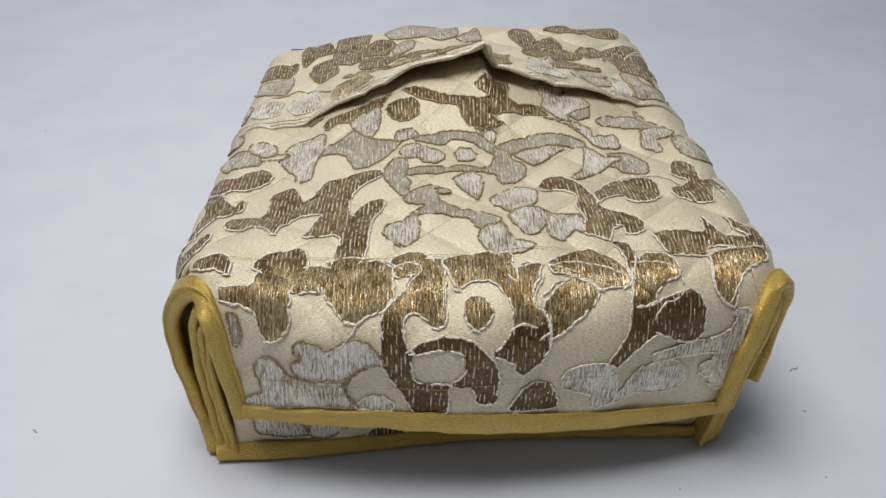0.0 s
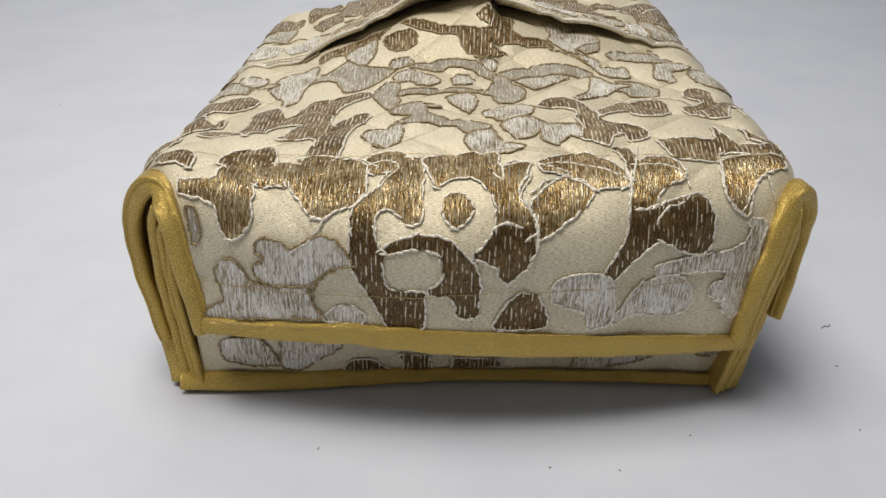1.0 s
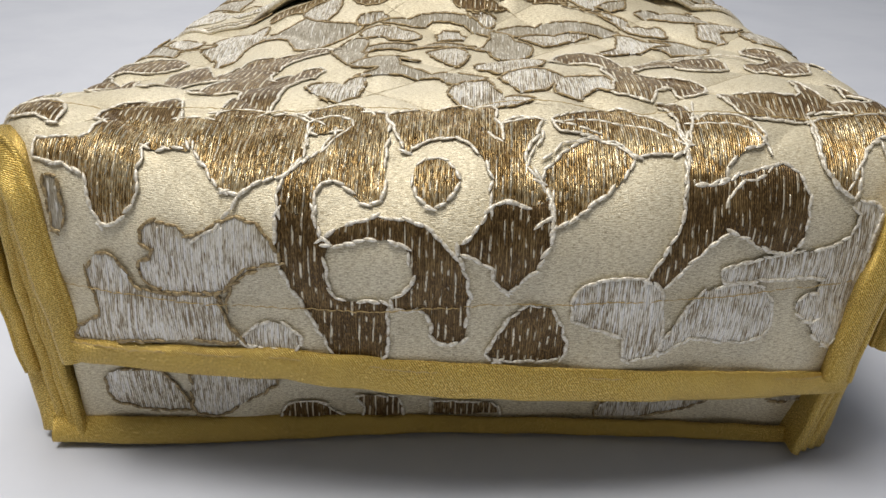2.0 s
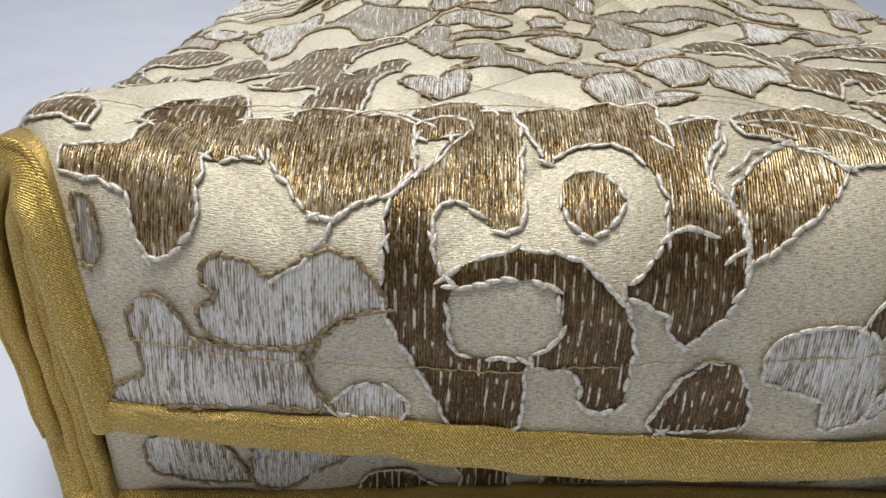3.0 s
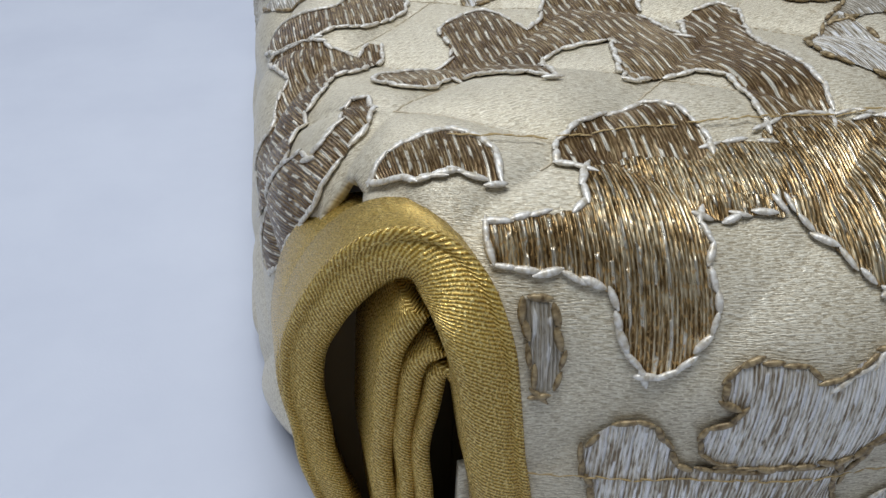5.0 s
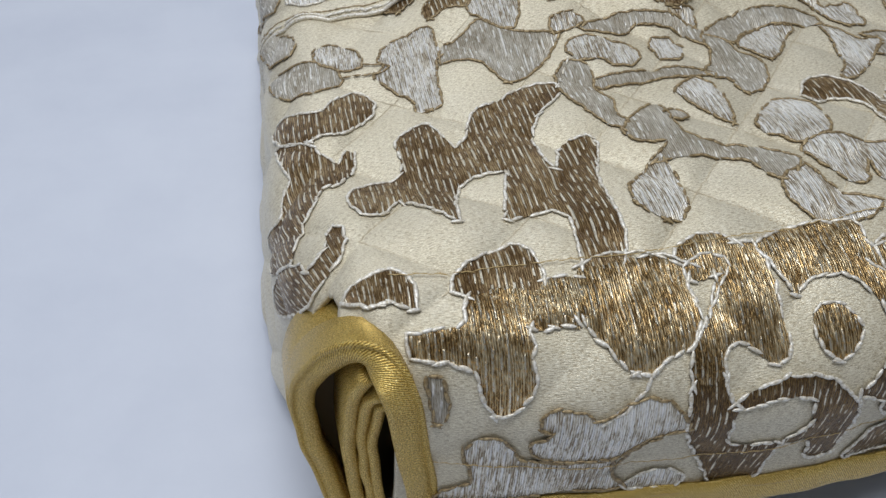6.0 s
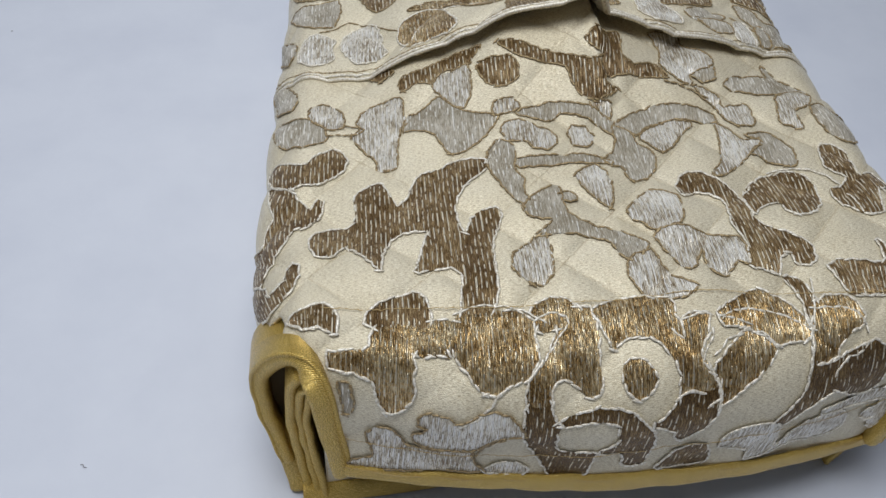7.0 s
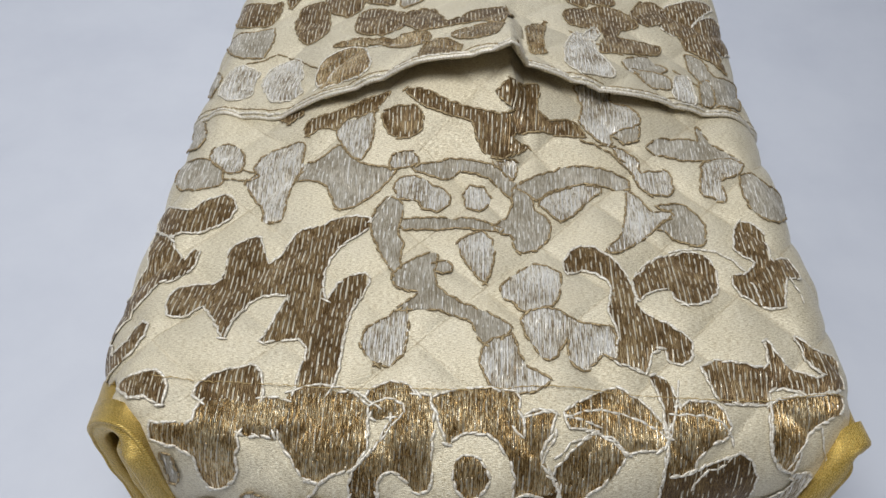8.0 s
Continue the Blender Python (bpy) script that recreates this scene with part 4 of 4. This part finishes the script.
motif(lid_cloth, GREY, BROWN_CORD, [(174, 313), (197, 309), (197, 296), (184, 297)], clip=on_lid)
motif(lid_cloth, BROWN, BROWN_CORD, [(-79, 453), (-72, 487), (-54, 480), (-48, 449), (-63, 442), (-75, 426)], clip=on_lid)
motif(lid_cloth, BROWN, BROWN_CORD, [(-45, 414), (-44, 482), (-13, 486), (-16, 411), (-26, 396)], clip=on_lid)
motif(lid_cloth, BROWN, BROWN_CORD, [(-16, 419), (-6, 448), (9, 446), (15, 426), (3, 403)], clip=on_lid)
motif(lid_cloth, GREY, BROWN_CORD, [(12, 423), (20, 443), (32, 434), (29, 401), (13, 401)], clip=on_lid)
motif(lid_cloth, GREY, BROWN_CORD, [(5, 481), (71, 485), (74, 451), (59, 436), (41, 454), (11, 450)], clip=on_lid)
motif(lid_cloth, GREY, BROWN_CORD, [(73, 442), (94, 469), (98, 439), (85, 428)], clip=on_lid)
motif(lid_cloth, BROWN, BROWN_CORD, [(126, 453), (145, 471), (154, 407), (142, 407)], clip=on_lid)
motif(lid_cloth, BROWN, BROWN_CORD, [(152, 431), (168, 442), (174, 406), (156, 405)], clip=on_lid)
motif(lid_cloth, BROWN, BROWN_CORD, [(164, 464), (187, 482), (202, 452), (181, 457)], clip=on_lid)
motif(lid_cloth, BROWN, BROWN_CORD, [(201, 461), (211, 488), (241, 481), (238, 452), (220, 447)], clip=on_lid)
motif(lid_cloth, BROWN, BROWN_CORD, [(183, 392), (195, 417), (210, 418), (217, 395), (195, 378)], clip=on_lid)
motif(lid_cloth, BROWN, BROWN_CORD, [(213, 402), (222, 416), (231, 396), (249, 338), (237, 341), (219, 361)], clip=on_lid)

for number in range(len(QUEUE)):
    embroider(number)


# ---- loose outline stitching between the figures ----
def trail(shape, cord, *points):
    line = glide(np.array(points, float) / 1000, 0.002)
    v, f, uv = stitches(shape, [line], random.Random(len(points) * 7 + 1), h=0.0012)
    tagged(part("stem_stitching", mesh_of("stem_stitching", v, f, uv), cord, cover), kind="stuff")


trail(top_cloth, CREAM_CORD, (13, 37), (21, 46), (29, 56), (35, 64), (29, 69), (22, 68), (17, 64), (18, 54))
trail(top_cloth, CREAM_CORD, (-22, 71), (-8, 76), (9, 73), (22, 65))
trail(top_cloth, CREAM_CORD, (89, 54), (94, 50), (93, 58), (100, 61), (109, 60), (108, 49), (103, 41), (106, 33), (111, 31), (112, 20), (107, 16))
trail(top_cloth, CREAM_CORD, (110, 42), (118, 48), (131, 53), (125, 56), (115, 59))
trail(top_cloth, CREAM_CORD, (171, 74), (168, 58), (164, 42), (162, 28))
trail(top_cloth, CREAM_CORD, (-3, 29), (-11, 17), (-20, 11))
trail(top_cloth, BROWN_CORD, (-47, -12), (-41, -13), (-36, -13))
trail(top_cloth, CREAM_CORD, (217, 156), (224, 143), (225, 127))
trail(top_cloth, CREAM_CORD, (246, 143), (249, 130))
trail(top_cloth, CREAM_CORD, (167, 58), (187, 54), (196, 44), (195, 33), (183, 29), (178, 22))
trail(top_cloth, CREAM_CORD, (218, 60), (217, 35), (226, 23), (232, 32), (242, 43), (246, 32), (251, 19))
trail(top_cloth, CREAM_CORD, (115, 59), (128, 62), (144, 59), (165, 47))
trail(top_cloth, CREAM_CORD, (217, 156), (203, 166), (180, 166), (161, 149))
trail(top_cloth, BROWN_CORD, (-76, 242), (-65, 236), (-72, 233), (-87, 237))
trail(top_cloth, BROWN_CORD, (135, 249), (146, 246), (160, 237))
trail(top_cloth, CREAM_CORD, (8, 190), (12, 197), (18, 207))
trail(top_cloth, BROWN_CORD, (11, 4), (-4, -1), (-10, -13), (-10, -24), (-5, -31))
trail(lid_cloth, CREAM_CORD, (-37, 301), (-10, 334), (36, 318), (80, 314))
trail(lid_cloth, BROWN_CORD, (135, 354), (168, 329), (207, 318), (239, 291))
trail(lid_cloth, BROWN_CORD, (-99, 355), (-71, 363), (-41, 331))

# ---- seams ----
def seam(name, us, ss, gap=0.0030, shape=top_cloth, h=0.0016, fat=0.00022, thread=SEAM):
    line = [np.stack([us, ss], -1)]
    v, f, uv = stitches(shape, line, random.Random(77), length=gap, radius=fat, h=h, skip=0.02)
    tagged(part(name, mesh_of(name, v, f, uv), thread, cover), kind="stuff")


run = np.arange(-0.083, 0.236, 0.002)
seam("flap_seam", run, -0.0155 + 0.010 * (run + 0.07) * 0.3)
run = np.arange(-0.09, 0.26, 0.002)
seam("edge_seam", run, 0.074 - 0.012 * ease((run - 0.1) / 0.12))

run = np.arange(-0.082, 0.242, 0.002)
seam("hem_seam", run, flap_low(run) + 0.0043 - bare(run, 0 * run)[:, 2], 0.0034, h=0.0031, fat=0.00028)
run = np.arange(-0.16, 0.305, 0.002)
seam("lid_stitching", run, lid_edge(run) + 0.0025, 0.0052, lid_cloth, 0.0012, 0.0009, CREAM_CORD)
seam("lid_stitching", run, lid_edge(run) + 0.0062, 0.0046, lid_cloth, 0.0008, 0.0006, BROWN_CORD)


for edge in (-0.0868, 0.2475):
    down = np.arange(-0.040, 0.030, 0.002)
    slope = 0.010 * np.clip(-down / 0.06, 0, 1.2)
    seam("side_seam", edge + (slope if edge < 0 else -slope * 1.3), down, 0.0034, h=0.0020, fat=0.00026)
for k in range(-5, 4):
    run = np.arange(-0.10, 0.262, 0.002)
    across = 0.278 + 0.068 * k - run
    ok = (across > 0.062) & (across < 0.30)
    if ok.sum() > 4:
        seam("quilting_seam", run[ok], across[ok], 0.0030, h=0.0003, fat=0.00018, thread=TACK)
    across = run - 0.081 - 0.072 * k
    ok = (across > 0.062) & (across < 0.30)
    if ok.sum() > 4:
        seam("quilting_seam", run[ok], across[ok], 0.0030, h=0.0003, fat=0.00018, thread=TACK)


# ---- lint on the table ----
def lint(x, y, long, turn):
    """A curled thread end or crumb."""
    c = glide([(0, 0, 0.0004), (long * 0.4, long * 0.12, 0.0006), (long * 0.7, -long * 0.05, 0.0005), (long, long * 0.1, 0.0004)], 0.0006)
    side, up = np.tile([0.0, 1.0, 0.0], (len(c), 1)), np.tile([0.0, 0.0, 1.0], (len(c), 1))
    me = sweep("lint", c, side, up, [(0.00035 * math.cos(a), 0.00035 * math.sin(a)) for a in np.linspace(0, 2 * math.pi, 6, endpoint=False)])
    me.materials.append(SPECK)
    ob = new("lint", me)
    ob.matrix_world = pose(x, y, 0.0, 0, 0, turn)
    tagged(ob, "tiny grey lint fleck lying on the white table", "lint", "flecks on the table")


for x, y, long, turn in ((-0.382, 0.933, 0.0018, 20), (0.336, 0.468, 0.010, 25), (0.314, 0.361, 0.0014, 60), (-0.015, 0.350, 0.0020, 80), (0.119, 0.333, 0.0015, 10), (0.160, 0.330, 0.0012, 130), (0.208, 0.358, 0.0014, 40), (0.329, 0.424, 0.0022, 160), (-0.24, 0.44, 0.0045, 140)):
    lint(x, y, long, turn)
